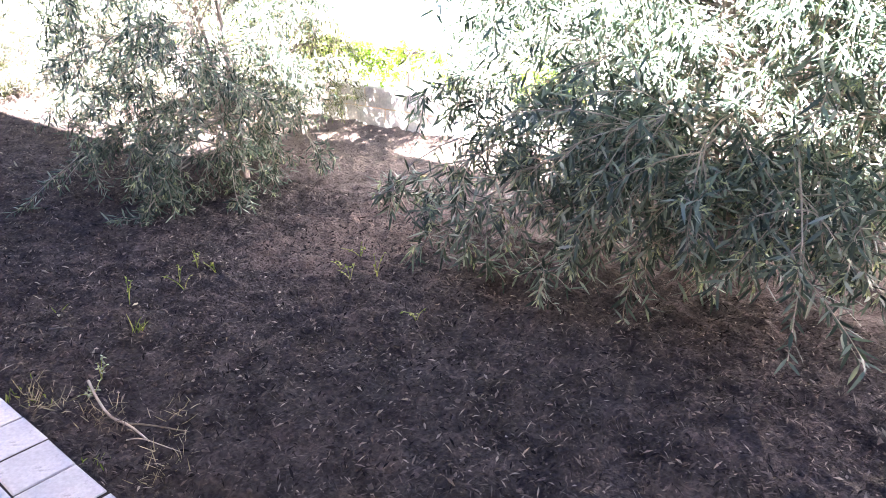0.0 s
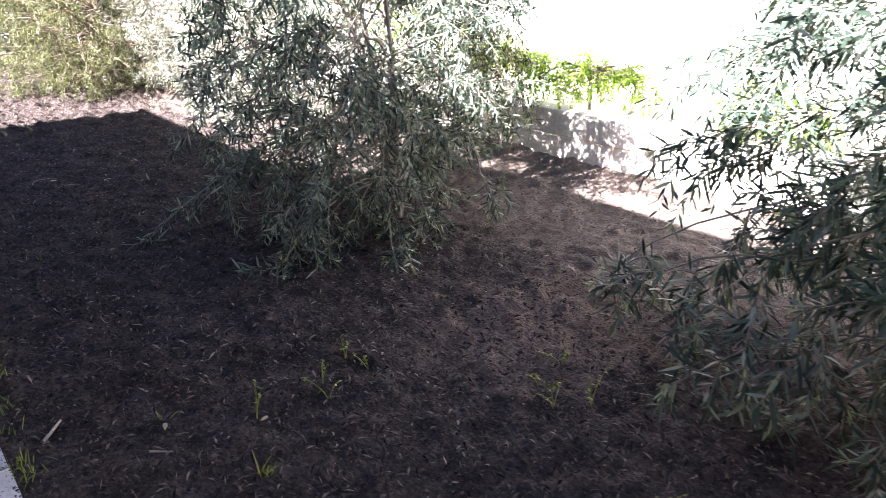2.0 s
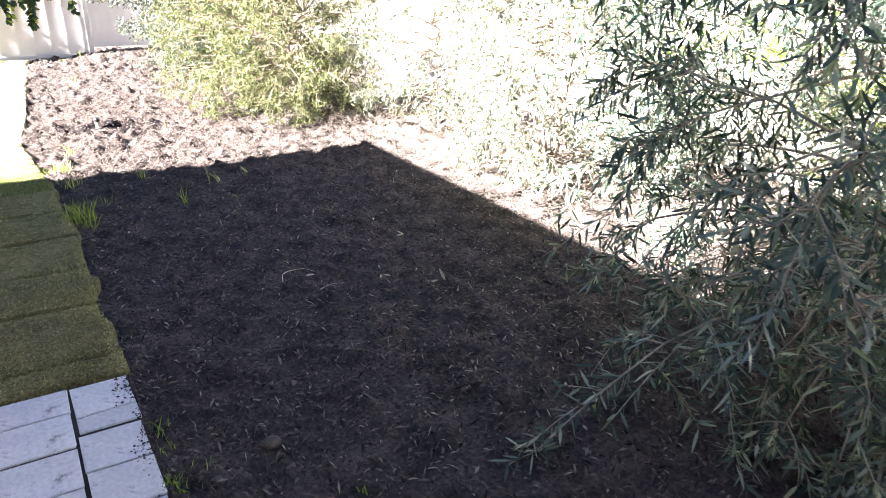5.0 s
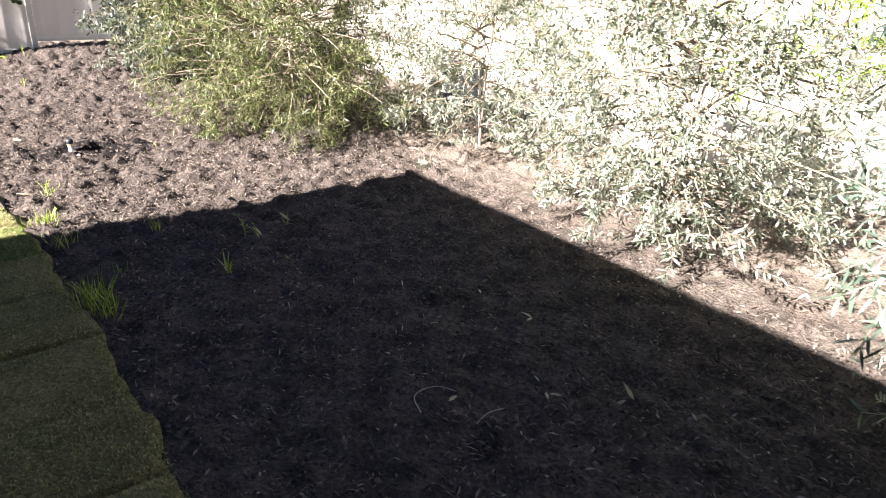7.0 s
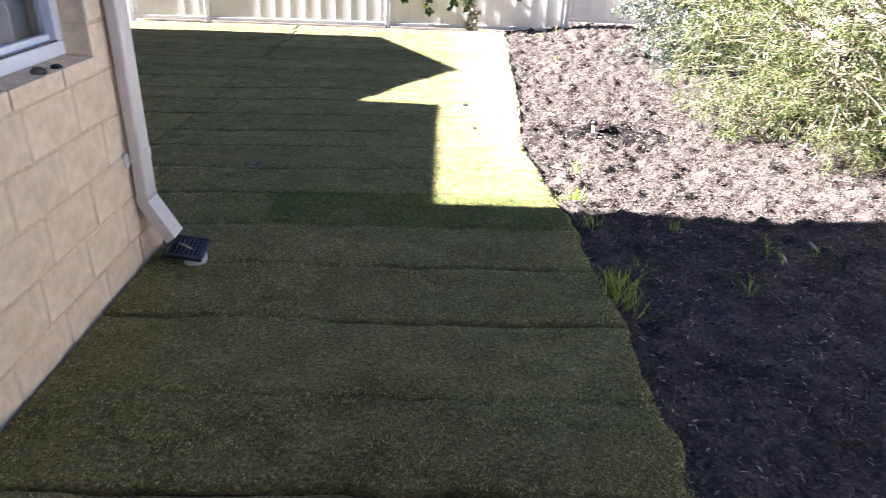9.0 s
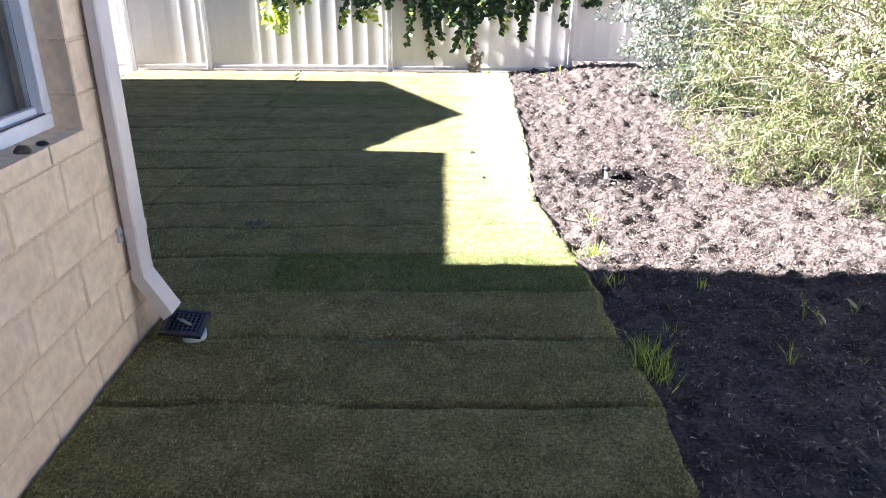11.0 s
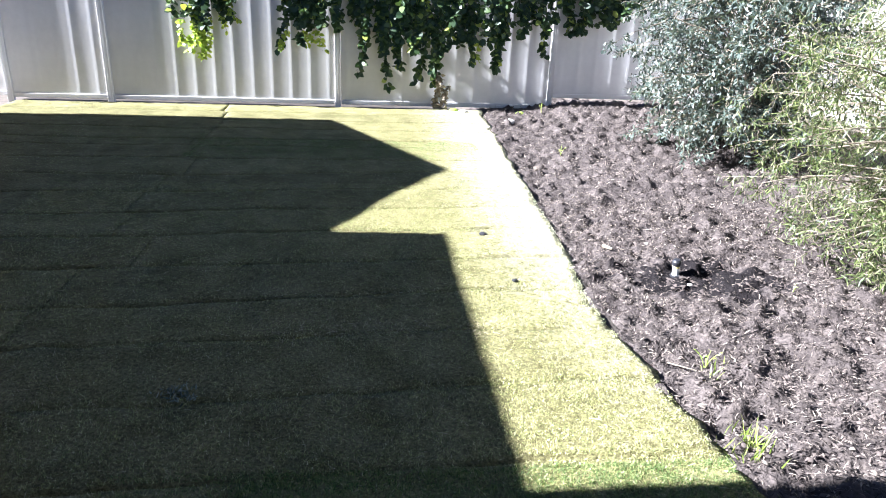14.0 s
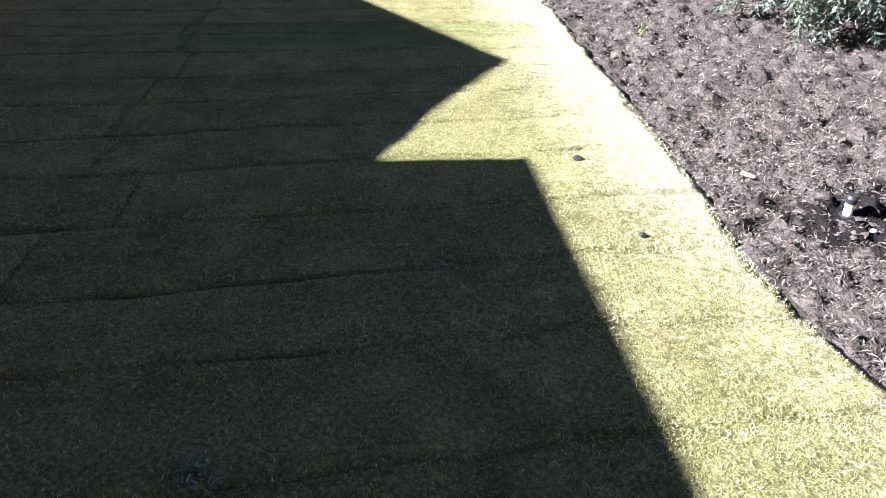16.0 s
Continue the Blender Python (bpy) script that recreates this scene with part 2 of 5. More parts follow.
LEAF_OLIVE = leafy("olive_leaves", [(0.0, (0.03, 0.043, 0.034)), (0.6, (0.07, 0.09, 0.072)), (1.0, (0.19, 0.215, 0.175))], 0.45, 0.15, 0.45)
LEAF_LIME = leafy("lime_leaves", [(0.0, (0.10, 0.20, 0.02)), (0.6, (0.22, 0.36, 0.045)), (1.0, (0.38, 0.46, 0.12))], 0.5, 0.45, 0.3)
LEAF_VINE = leafy("vine_leaves", [(0.0, (0.022, 0.045, 0.018)), (0.75, (0.05, 0.085, 0.030)), (0.95, (0.12, 0.17, 0.045)), (1.0, (0.38, 0.42, 0.08))], 0.4, 0.3, 0.5)
LEAF_YOUNG = leafy("young_vine_leaves", [(0.0, (0.20, 0.28, 0.04)), (1.0, (0.42, 0.46, 0.10))], 0.4, 0.45, 0.4)
LEAF_DRY = leafy("dry_leaves", [(0.0, (0.14, 0.11, 0.075)), (1.0, (0.36, 0.31, 0.23))], 0.8, 0.2, 0.2)
ORANGE = grained("orange_plastic", (0.70, 0.10, 0.02), (0.80, 0.15, 0.04), 20.0, 0.4, 0.03, 0.001, 60.0, 0.45, amp=0.05)
GREYBLUE = grained("grey_blue_plastic", (0.16, 0.17, 0.26), (0.22, 0.23, 0.34), 20.0, 0.4, 0.03, 0.001, 60.0, 0.45, amp=0.05)
YELLOW = grained("cream_yellow_plastic", (0.75, 0.62, 0.25), (0.82, 0.72, 0.36), 20.0, 0.4, 0.03, 0.001, 60.0, 0.45, amp=0.05)
PANE_BACKING = grained("pane_backing", (0.20, 0.225, 0.25), (0.25, 0.275, 0.30), 2.0, 0.8, 0.05, 0.001, 60.0)
STONE = grained("pale_stone", (0.50, 0.46, 0.40), (0.68, 0.64, 0.58), 20.0, 0.85, 0.4, 0.003, 80.0)
GLASS, gnt, gb = nodes_of("window_glass", 0.02, 0.0, 0.5)
gb.inputs["Transmission Weight"].default_value = 1.0
gb.inputs["IOR"].default_value = 1.45
gb.inputs["Base Color"].default_value = (0.9, 0.95, 0.95, 1)

# ---------- mesh helpers ----------
def place(name, me, parent=None, label=""):
    ob = new(name, me)
    if parent is not None:
        ob.parent = parent
    return tagged(ob, label)


def part(name, bm, material, parent=None, label=""):
    """Links a bmesh as one mesh object under a thing or a part."""
    me = bpy.data.meshes.new(name)
    bm.to_mesh(me)
    bm.free()
    me.materials.append(material)
    return place(name, me, parent, label)


def tri_mesh(name, verts, tris, material, smooth=False):
    verts, tris = np.asarray(verts, np.float32), np.asarray(tris, np.int32)
    me = bpy.data.meshes.new(name)
    me.vertices.add(len(verts))
    me.vertices.foreach_set("co", verts.ravel())
    me.loops.add(tris.size)
    me.loops.foreach_set("vertex_index", tris.ravel())
    me.polygons.add(len(tris))
    me.polygons.foreach_set("loop_start", np.arange(0, tris.size, 3, dtype=np.int32))
    if smooth:
        me.polygons.foreach_set("use_smooth", np.ones(len(tris), bool))
    me.update(calc_edges=True)
    me.validate()
    me.materials.append(material)
    return me


def box_bm(x0, y0, z0, x1, y1, z1, bevel=0.0, segments=1, bm=None):
    bm = bm or bmesh.new()
    m = Matrix.LocRotScale(((x0 + x1) / 2, (y0 + y1) / 2, (z0 + z1) / 2), None, (x1 - x0, y1 - y0, z1 - z0))
    got = bmesh.ops.create_cube(bm, size=1, matrix=m)
    if bevel:
        edges = list({e for v in got["verts"] for e in v.link_edges})
        bmesh.ops.bevel(bm, geom=edges, offset=bevel, segments=segments, affect="EDGES", profile=0.5)
    return bm


def cyl_bm(r0, r1, z0, z1, seg=16, bm=None, cap=True):
    bm = bm or bmesh.new()
    bmesh.ops.create_cone(bm, cap_ends=cap, segments=seg, radius1=r0, radius2=r1, depth=z1 - z0, matrix=Matrix.Translation((0, 0, (z0 + z1) / 2)))
    return bm


def empty(name, m, label="", category="", group="", kind=""):
    ob = new(name)
    ob.matrix_world = m
    return tagged(ob, label, category, group, kind)


TABLES = {}


def lattice(x, y, cell, seed):
    """Smooth value noise in -1..1."""
    if seed not in TABLES:
        TABLES[seed] = np.random.RandomState(seed).rand(256, 256) * 2 - 1
    table = TABLES[seed]
    u, v = np.asarray(x) / cell, np.asarray(y) / cell
    i, j = np.floor(u).astype(int), np.floor(v).astype(int)
    fu, fv = u - i, v - j
    fu, fv = fu * fu * (3 - 2 * fu), fv * fv * (3 - 2 * fv)
    i0, i1, j0, j1 = i % 256, (i + 1) % 256, j % 256, (j + 1) % 256
    return (table[i0, j0] * (1 - fu) + table[i1, j0] * fu) * (1 - fv) + (table[i0, j1] * (1 - fu) + table[i1, j1] * fu) * fv


def unit(a):
    return a / np.maximum(np.linalg.norm(a, axis=-1, keepdims=True), 1e-9)


def leaf_arrays(p, d, n, length, width, curl):
    """Lance-shaped leaves from their foot, way and upper side: six points and four triangles each."""
    d = unit(d)
    s = unit(np.cross(d, n))
    n = np.cross(s, d)
    length, width, curl = (np.broadcast_to(np.asarray(a, float), (len(p),))[:, None] for a in (length, width, curl))

    def at(f, w):
        return p + d * length * f - n * curl * length * f * f + s * width * w
    v = np.stack([at(0, 0), at(0.33, 0.5), at(0.33, -0.5), at(0.72, 0.38), at(0.72, -0.38), at(1, 0)], 1).reshape(-1, 3)
    t = np.array([[0, 1, 2], [1, 3, 2], [2, 3, 4], [3, 5, 4]])
    return v, (np.arange(len(p))[:, None, None] * 6 + t).reshape(-1, 3)


def tube_arrays(line, radii, sides=5):
    line = np.asarray(line, float)
    tan = unit(np.gradient(line, axis=0))
    ref = np.array([0.31, 0.27, 0.91]) if abs(tan[0][2]) < 0.9 else np.array([1.0, 0.1, 0.0])
    a = unit(np.cross(tan, ref))
    b = np.cross(tan, a)
    ang = np.arange(sides) * 2 * np.pi / sides
    ring = a[:, None] * np.cos(ang)[None, :, None] + b[:, None] * np.sin(ang)[None, :, None]
    v = (line[:, None] + ring * np.asarray(radii, float)[:, None, None]).reshape(-1, 3)
    q = (np.arange(len(line) - 1)[:, None] * sides + np.arange(sides)[None]).ravel()
    w = (np.arange(len(line) - 1)[:, None] * sides + (np.arange(sides) + 1)[None] % sides).ravel()
    return v, np.concatenate([np.stack([q, w, w + sides], 1), np.stack([q, w + sides, q + sides], 1)])


def joined(chunks):
    vs, ts, n = [], [], 0
    for v, t in chunks:
        vs.append(v)
        ts.append(t + n)
        n += len(v)
    return np.concatenate(vs), np.concatenate(ts)


def arc(a, c, b, n):
    f = np.linspace(0, 1, n)[:, None]
    return a * (1 - f) ** 2 + 2 * c * f * (1 - f) + b * f * f


# ---------- ground ----------
WALL_X, BED_X0, RETAIN_X = -1.15, 0.80, 4.75
EDGE = [(2.8, 0.80), (4.5, 0.79), (5.4, 0.745), (6.12, 0.68), (6.5, 0.65), (6.85, 0.66), (7.6, 0.73), (9.0, 0.79), (10.9, 0.90), (12.0, 0.95)]


def lawn_edge(y):
    return np.interp(y, [e[0] for e in EDGE], [e[1] for e in EDGE])


def bed_height(x, y):
    x, y = np.asarray(x, float), np.asarray(y, float)
    rough = np.clip((y - 4.0) / 1.15, 0.75, 1.6)
    z = -0.022 + 0.014 * lattice(x, y, 0.55, 3) + rough * (0.011 * lattice(x, y, 0.17, 4) + 0.014 * lattice(x, y, 0.075, 5) + 0.009 * lattice(x, y, 0.04, 6))
    clod = np.maximum(lattice(x, y, 0.075, 7) - 0.45, 0) * 0.05 * rough + np.maximum(lattice(x, y, 0.05, 9) - 0.3, 0) * 0.03 * rough
    pit = np.minimum(lattice(x, y, 0.10, 8) + 0.6, 0) * 0.038 * rough
    z = z + clod + pit
    z = z + 0.11 * np.clip((y - 9.4) / 2.2, 0, 1) * np.clip((x - 0.9) / 1.0, 0, 1)
    z = z + 0.05 * np.clip((x - 4.1) / 0.6, 0, 1)
    edge = np.where(y > 2.87, lawn_edge(y) - 0.015, 0.795)
    z = z - 0.06 * np.clip((edge - x) / 0.03, 0, 1)
    dip = np.exp(-((x - 1.25) ** 2 + (y - 7.05) ** 2) / 0.05)
    return z - 0.03 * dip


def grid_mesh(name, xs, ys, height, material):
    gx, gy = np.meshgrid(xs, ys)
    v = np.stack([gx, gy, height(gx, gy)], -1).reshape(-1, 3)
    w, h = len(xs), len(ys)
    q = (np.arange(h - 1)[:, None] * w + np.arange(w - 1)[None]).reshape(-1, 1)
    t = np.concatenate([q + np.array([[0, 1, w + 1]]), q + np.array([[0, w + 1, w]])], 0)
    return tri_mesh(name, v, t, material, True)


bm = bmesh.new()
bmesh.ops.create_grid(bm, x_segments=8, y_segments=8, size=600, matrix=Matrix.Translation((0, 0, -0.12)))
tagged(part("ground", bm, SOIL), "bare sandy soil ground reaching the horizon", "ground", kind="structure")
bed = place("garden_bed", grid_mesh("garden_bed", np.arange(0.55, 4.83, 0.0225), np.arange(-5.0, 12.1, 0.0225), bed_height, MULCH))
tagged(bed, "dark brown composted mulch garden bed, raked and lumpy", "garden bed", kind="structure")


def chips(count, x0, x1, y0, y1, seed, size=(0.018, 0.055), wide=0.0026):
    """Slivers of shredded bark lying on the bed."""
    r = np.random.RandomState(seed)
    x, y = r.uniform(x0, x1, count), r.uniform(y0, y1, count)
    keep = x > np.where(y > 2.87, lawn_edge(y), 0.80) + 0.01
    soaked = (x - 1.36) ** 2 + (1.7 * (y - 7.02)) ** 2 < 0.14 + 0.14 * r.uniform(0, 1, count)
    keep &= ~soaked | (r.uniform(0, 1, count) < 0.18)
    x, y = x[keep], y[keep]
    p = np.stack([x, y, bed_height(x, y) + 0.004], 1)
    a = r.uniform(0, 2 * np.pi, len(x))
    d = np.stack([np.cos(a), np.sin(a), r.normal(0.10, 0.42, len(x))], 1)
    n = np.stack([r.normal(0, 0.5, len(x)), r.normal(0, 0.5, len(x)), np.ones(len(x))], 1)
    d = unit(d)
    side_way = unit(np.cross(d, n)) * (0.0008 + wide * r.uniform(0, 1, len(x)) ** 2)[:, None]
    ln = r.uniform(*size, len(x))[:, None]
    mid = p + d * ln * 0.45 + np.array([0, 0, 0.003])
    v = np.stack([p, mid + side_way, p + d * ln, mid - side_way], 1).reshape(-1, 3)
    return v, (np.arange(len(x))[:, None, None] * 4 + np.array([[0, 1, 3], [1, 2, 3]])).reshape(-1, 3)


v, t = joined([chips(1400, 0.8, 3.0, -2.6, 3.2, 26, (0.025, 0.060), 0.0055), chips(62000, 0.8, 3.2, -3.4, 3.2, 21, (0.010, 0.042), 0.0045), chips(17000, 0.6, 3.2, 3.2, 5.4, 22, (0.010, 0.038), 0.0040), chips(88000, 0.6, 3.2, 5.4, 8.4, 25, (0.010, 0.040), 0.0026), chips(27000, 0.8, 3.4, 8.4, 11.7, 23, (0.02, 0.05)), chips(14000, 3.2, 4.7, -3.0, 7.0, 24)])
tagged(place("mulch_chips", tri_mesh("mulch_chips", v, t, CHIPS)), "shredded dark bark slivers strewn over the garden bed", "mulch", kind="stuff")


CLOD = np.array([(1, 0, 0), (0.25, 0.9, 0.1), (-0.9, 0.3, -0.1), (-0.3, -0.95, 0.1), (0.1, -0.1, 0.85), (0.45, -0.6, 0.4)], float)
CLOD_T = np.array([(0, 1, 4), (1, 2, 4), (2, 3, 4), (3, 5, 4), (5, 0, 4), (0, 5, 3)])


def clods(count, x0, x1, y0, y1, seed, size=(0.004, 0.017), spill=False):
    """Crumbs and lumps of composted bark."""
    r = np.random.RandomState(seed)
    x, y = r.uniform(x0, x1, count), r.uniform(y0, y1, count)
    if spill:
        x = 0.806 - 0.09 * r.uniform(0, 1, count) ** 2.5 * (0.5 + 0.5 * lattice(y, y * 0, 0.16, 91))
        z = np.full(count, 0.001)
    else:
        keep = x > np.where(y > 2.87, lawn_edge(y), 0.80) + 0.01
        x, y = x[keep], y[keep]
        z = bed_height(x, y)
    k = len(x)
    sz = (size[0] + (size[1] - size[0]) * r.uniform(0, 1, k) ** 2.5)[:, None, None]
    a = r.uniform(0, 6.283, k)
    ca, sa = np.cos(a)[:, None], np.sin(a)[:, None]
    sh = CLOD[None] * r.uniform(0.6, 1.3, (k, 1, 3)) + r.normal(0, 0.16, (k, 6, 3))
    sh = np.stack([sh[..., 0] * ca - sh[..., 1] * sa, sh[..., 0] * sa + sh[..., 1] * ca, sh[..., 2] * 0.75], -1) * sz
    v = (np.stack([x, y, z], 1)[:, None] + sh).reshape(-1, 3)
    return v, (np.arange(k)[:, None, None] * 6 + CLOD_T).reshape(-1, 3)


v, t = joined([clods(15000, 0.8, 3.2, -3.4, 3.2, 81, (0.003, 0.015)), clods(7000, 0.6, 3.2, 3.2, 5.4, 82, (0.003, 0.015)), clods(10000, 0.6, 3.2, 5.4, 8.4, 83, (0.004, 0.018)), clods(5000, 0.7, 3.4, 8.4, 11.7, 84, (0.006, 0.020))])
tagged(place("mulch_clods", tri_mesh("mulch_clods", v, t, CLODS)), "loose crumbs and clods of dark composted mulch", "mulch", kind="stuff")
v, t = clods(4200, 0.5, 0.8, -0.2, 2.86, 85, (0.0015, 0.006), True)
tagged(place("soil_crumbs", tri_mesh("soil_crumbs", v, t, CLODS)), "dark soil crumbs spilled over the paver edge", "soil", kind="stuff")

# ---------- house ----------
def wall_box(name, x0, y0, z0, x1, y1, z1, material, label):
    return tagged(part(name, box_bm(x0, y0, z0, x1, y1, z1), material), label, "wall", kind="structure")


WIN_Y0, WIN_Y1, WIN_Z0, WIN_Z1 = 2.86, 4.64, 0.886, 2.10
CORNER_Y = 4.97
bm = box_bm(WALL_X - 0.25, -6.0, -0.1, WALL_X - 0.005, WIN_Y0, 2.4)
box_bm(WALL_X - 0.25, WIN_Y1, -0.1, WALL_X - 0.005, CORNER_Y - 0.009, 2.4, bm=bm)
box_bm(WALL_X - 0.25, WIN_Y0, -0.1, WALL_X - 0.005, WIN_Y1, 0.82, bm=bm)
box_bm(WALL_X - 0.25, WIN_Y0, WIN_Z1, WALL_X - 0.005, WIN_Y1, 2.4, bm=bm)
wall_east = tagged(part("wall_east", bm, MORTAR), "cream face-brick house wall with sandy mortar joints", "wall", kind="structure")
wall_end = wall_box("wall_end", -3.95, CORNER_Y - 0.26, -0.1, WALL_X - 0.251, CORNER_Y, 2.4, BRICK, "cream brick end wall of the house")
wall_box("wall_middle", -4.2, CORNER_Y - 0.26, -0.1, -3.952, 7.10, 2.4, BRICK, "cream brick wall of the house's middle part")
wall_box("wall_rear_side", -5.05, 7.102, -0.1, -4.80, 10.45, 2.4, BRICK, "cream brick gable wall of the rear room")
wall_box("wall_rear_end", -9.0, 10.452, -0.1, -4.80, 10.70, 2.4, BRICK, "cream brick end wall of the rear room")
wall_box("wall_rear_return", -4.798, 7.102, -0.1, -3.952, 7.30, 2.4, BRICK, "cream brick return wall")
wall_box("wall_patio_end", -1.14, -6.3, -0.1, 0.9, -6.02, 2.4, BRICK, "cream brick wall closing the patio")
wall_box("wall_west", -9.25, -6.0, -0.1, -9.002, 10.7, 2.4, BRICK, "cream brick far wall of the house")


def roof_bm(x0, y0, x1, y1, z, pitch, axis):
    """A hipped roof with a fascia, over the eaves' rectangle."""
    bm = bmesh.new()
    half = min(x1 - x0, y1 - y0) / 2
    top = z + half * math.tan(radians(pitch))
    e = [bm.verts.new(c) for c in ((x0, y0, z), (x1, y0, z), (x1, y1, z), (x0, y1, z))]
    lo = [bm.verts.new((c.co.x, c.co.y, z - 0.16)) for c in e]
    if axis == "y":
        r = [bm.verts.new(((x0 + x1) / 2, y0 + half, top)), bm.verts.new(((x0 + x1) / 2, y1 - half, top))]
        fs = [(e[0], e[1], r[0]), (e[1], e[2], r[1], r[0]), (e[2], e[3], r[1]), (e[3], e[0], r[0], r[1])]
    else:
        r = [bm.verts.new((x0 + half, (y0 + y1) / 2, top)), bm.verts.new((x1 - half, (y0 + y1) / 2, top))]
        fs = [(e[0], e[1], r[1], r[0]), (e[1], e[2], r[1]), (e[2], e[3], r[0], r[1]), (e[3], e[0], r[0])]
    for f in fs:
        bm.faces.new(f)
    for i in range(4):
        bm.faces.new((e[i], lo[i], lo[(i + 1) % 4], e[(i + 1) % 4]))
    bm.faces.new(lo)
    return bm


tagged(part("roof_main", roof_bm(-9.4, -6.4, -0.70, 5.40, 2.45, 20, "y"), ROOF), "hipped grey tiled house roof", "roof", kind="structure")
tagged(part("roof_middle", roof_bm(-9.38, 5.22, -3.50, 7.53, 2.40, 12, "x"), ROOF), "low tiled roof over the house's middle part", "roof", kind="structure")
bm = bmesh.new()
g = [[bm.verts.new((x, y, z)) for y, z in ((7.45, 2.53), (7.97, 2.70), (8.43, 2.87), (8.90, 3.10), (10.80, 2.47), (10.80, 2.30), (8.90, 2.92), (7.45, 2.24))] for x in (-9.4, -4.36)]
for i in range(8):
    bm.faces.new((g[0][i], g[0][(i + 1) % 8], g[1][(i + 1) % 8], g[1][i]))
bm.faces.new(g[0])
bm.faces.new(list(reversed(g[1])))
bmesh.ops.recalc_face_normals(bm, faces=bm.faces)
tagged(part("roof_gable", bm, ROOF), "tiled gable roof over the rear room", "roof", kind="structure")
bm = bmesh.new()
g = [[bm.verts.new((x, y, z)) for y, z in ((7.40, 2.39), (9.0, 2.90), (10.60, 2.30), (10.60, 2.25), (7.40, 2.25))] for x in (-5.0, -4.82)]
for i in range(5):
    bm.faces.new((g[0][i], g[0][(i + 1) % 5], g[1][(i + 1) % 5], g[1][i]))
bm.faces.new(g[0])
bm.faces.new(list(reversed(g[1])))
bmesh.ops.recalc_face_normals(bm, faces=bm.faces)
tagged(part("wall_gable", bm, RENDER), "pale gable wall under the rear roof", "wall", kind="structure")
tagged(part("ceiling", box_bm(-0.698, -6.3, 2.26, 0.55, 2.20, 2.42, 0.004), RENDER), "pale lined patio ceiling with a flat cover above", "ceiling", kind="structure")

# window
win = empty("window_1", pose(0, 0, 0), "white aluminium sliding window with a grey backing sheet behind the glass", "window", kind="structure")
FX = WALL_X - 0.105
for nm, (y0, z0, y1, z1) in (("frame_bottom", (WIN_Y0, WIN_Z0, WIN_Y1, WIN_Z0 + 0.05)), ("frame_top", (WIN_Y0, WIN_Z1 - 0.05, WIN_Y1, WIN_Z1)),
                             ("frame_side", (WIN_Y1 - 0.045, WIN_Z0 + 0.051, WIN_Y1, WIN_Z1 - 0.051)), ("frame_side", (WIN_Y0, WIN_Z0 + 0.051, WIN_Y0 + 0.045, WIN_Z1 - 0.051)),
                             ("frame_meeting", (3.72, WIN_Z0 + 0.051, 3.78, WIN_Z1 - 0.051))):
    part(nm, box_bm(FX - 0.05, y0, z0, FX + 0.012, y1, z1, 0.004), WHITE, win)
for y0, y1, off in ((WIN_Y0 + 0.046, 3.719, 0.02), (3.781, WIN_Y1 - 0.046, 0.0)):
    for z0, z1 in ((WIN_Z0 + 0.052, WIN_Z0 + 0.075), (WIN_Z1 - 0.075, WIN_Z1 - 0.052)):
        part("sash_rail", box_bm(FX - 0.045 + off * 0.3, y0, z0, FX - 0.012, y1, z1, 0.003), WHITE, win)
    pane = part("pane", box_bm(FX - 0.032, y0, WIN_Z0 + 0.076, FX - 0.027, y1, WIN_Z1 - 0.076), GLASS, win)
    pane.visible_shadow = False
part("seal", box_bm(FX + 0.0125, 3.78, WIN_Z0 + 0.0515, FX + 0.0145, WIN_Y1 - 0.047, WIN_Z0 + 0.057), BLACK, win, "black rubber seal")
# Sheet added behind the panes; its grey-blue colour stands in for their reflection.
part("backing", box_bm(FX - 0.10, WIN_Y0 + 0.01, WIN_Z0, FX - 0.095, WIN_Y1 - 0.01, WIN_Z1), PANE_BACKING, win, "added grey sheet standing in for the glass's flat reflection")

# downpipe with its shoe, collar and bracket
pipe = empty("downpipe", pose(-1.115, 4.80, 0), "cream painted rectangular steel downpipe with an angled shoe", "downpipe")
part("pipe", box_bm(-0.022, -0.05, 0.275, 0.024, 0.05, 2.28, 0.006), PIPE_PAINT, pipe)
part("collar", box_bm(-0.0225, -0.0525, 0.440, 0.0265, 0.0525, 0.490, 0.006), PIPE_PAINT, pipe)
bm = bmesh.new()
sec = []
for (x, z), (ux, uz) in (((0.001, 0.30), (1, 0.0)), ((0.001, 0.272), (0.93, 0.36)), ((0.092, 0.108), (0.80, 0.60))):
    sec.append([bm.verts.new((x + s * 0.024 * ux, y, z + s * 0.024 * uz)) for s, y in ((-1, -0.049), (1, -0.049), (1, 0.049), (-1, 0.049))])
for a, b in zip(sec, sec[1:]):
    for i in range(4):
        bm.faces.new((a[i], a[(i + 1) % 4], b[(i + 1) % 4], b[i]))
bmesh.ops.recalc_face_normals(bm, faces=bm.faces)
ob = part("shoe", bm, PIPE_PAINT, pipe)
sol = ob.modifiers.new("thickness", "SOLIDIFY")
sol.thickness, sol.offset = 0.0025, -1
br = part("bracket", box_bm(-0.034, -0.085, 0.435, -0.022, -0.0535, 0.49, 0.002), PIPE_PAINT, pipe, "small galvanised pipe bracket")
bm = cyl_bm(0.007, 0.005, 0, 0.006, 10)
bmesh.ops.transform(bm, matrix=pose(-0.022, -0.070, 0.462, 0, 90, 0), verts=bm.verts)
part("screw", bm, STEEL, br)

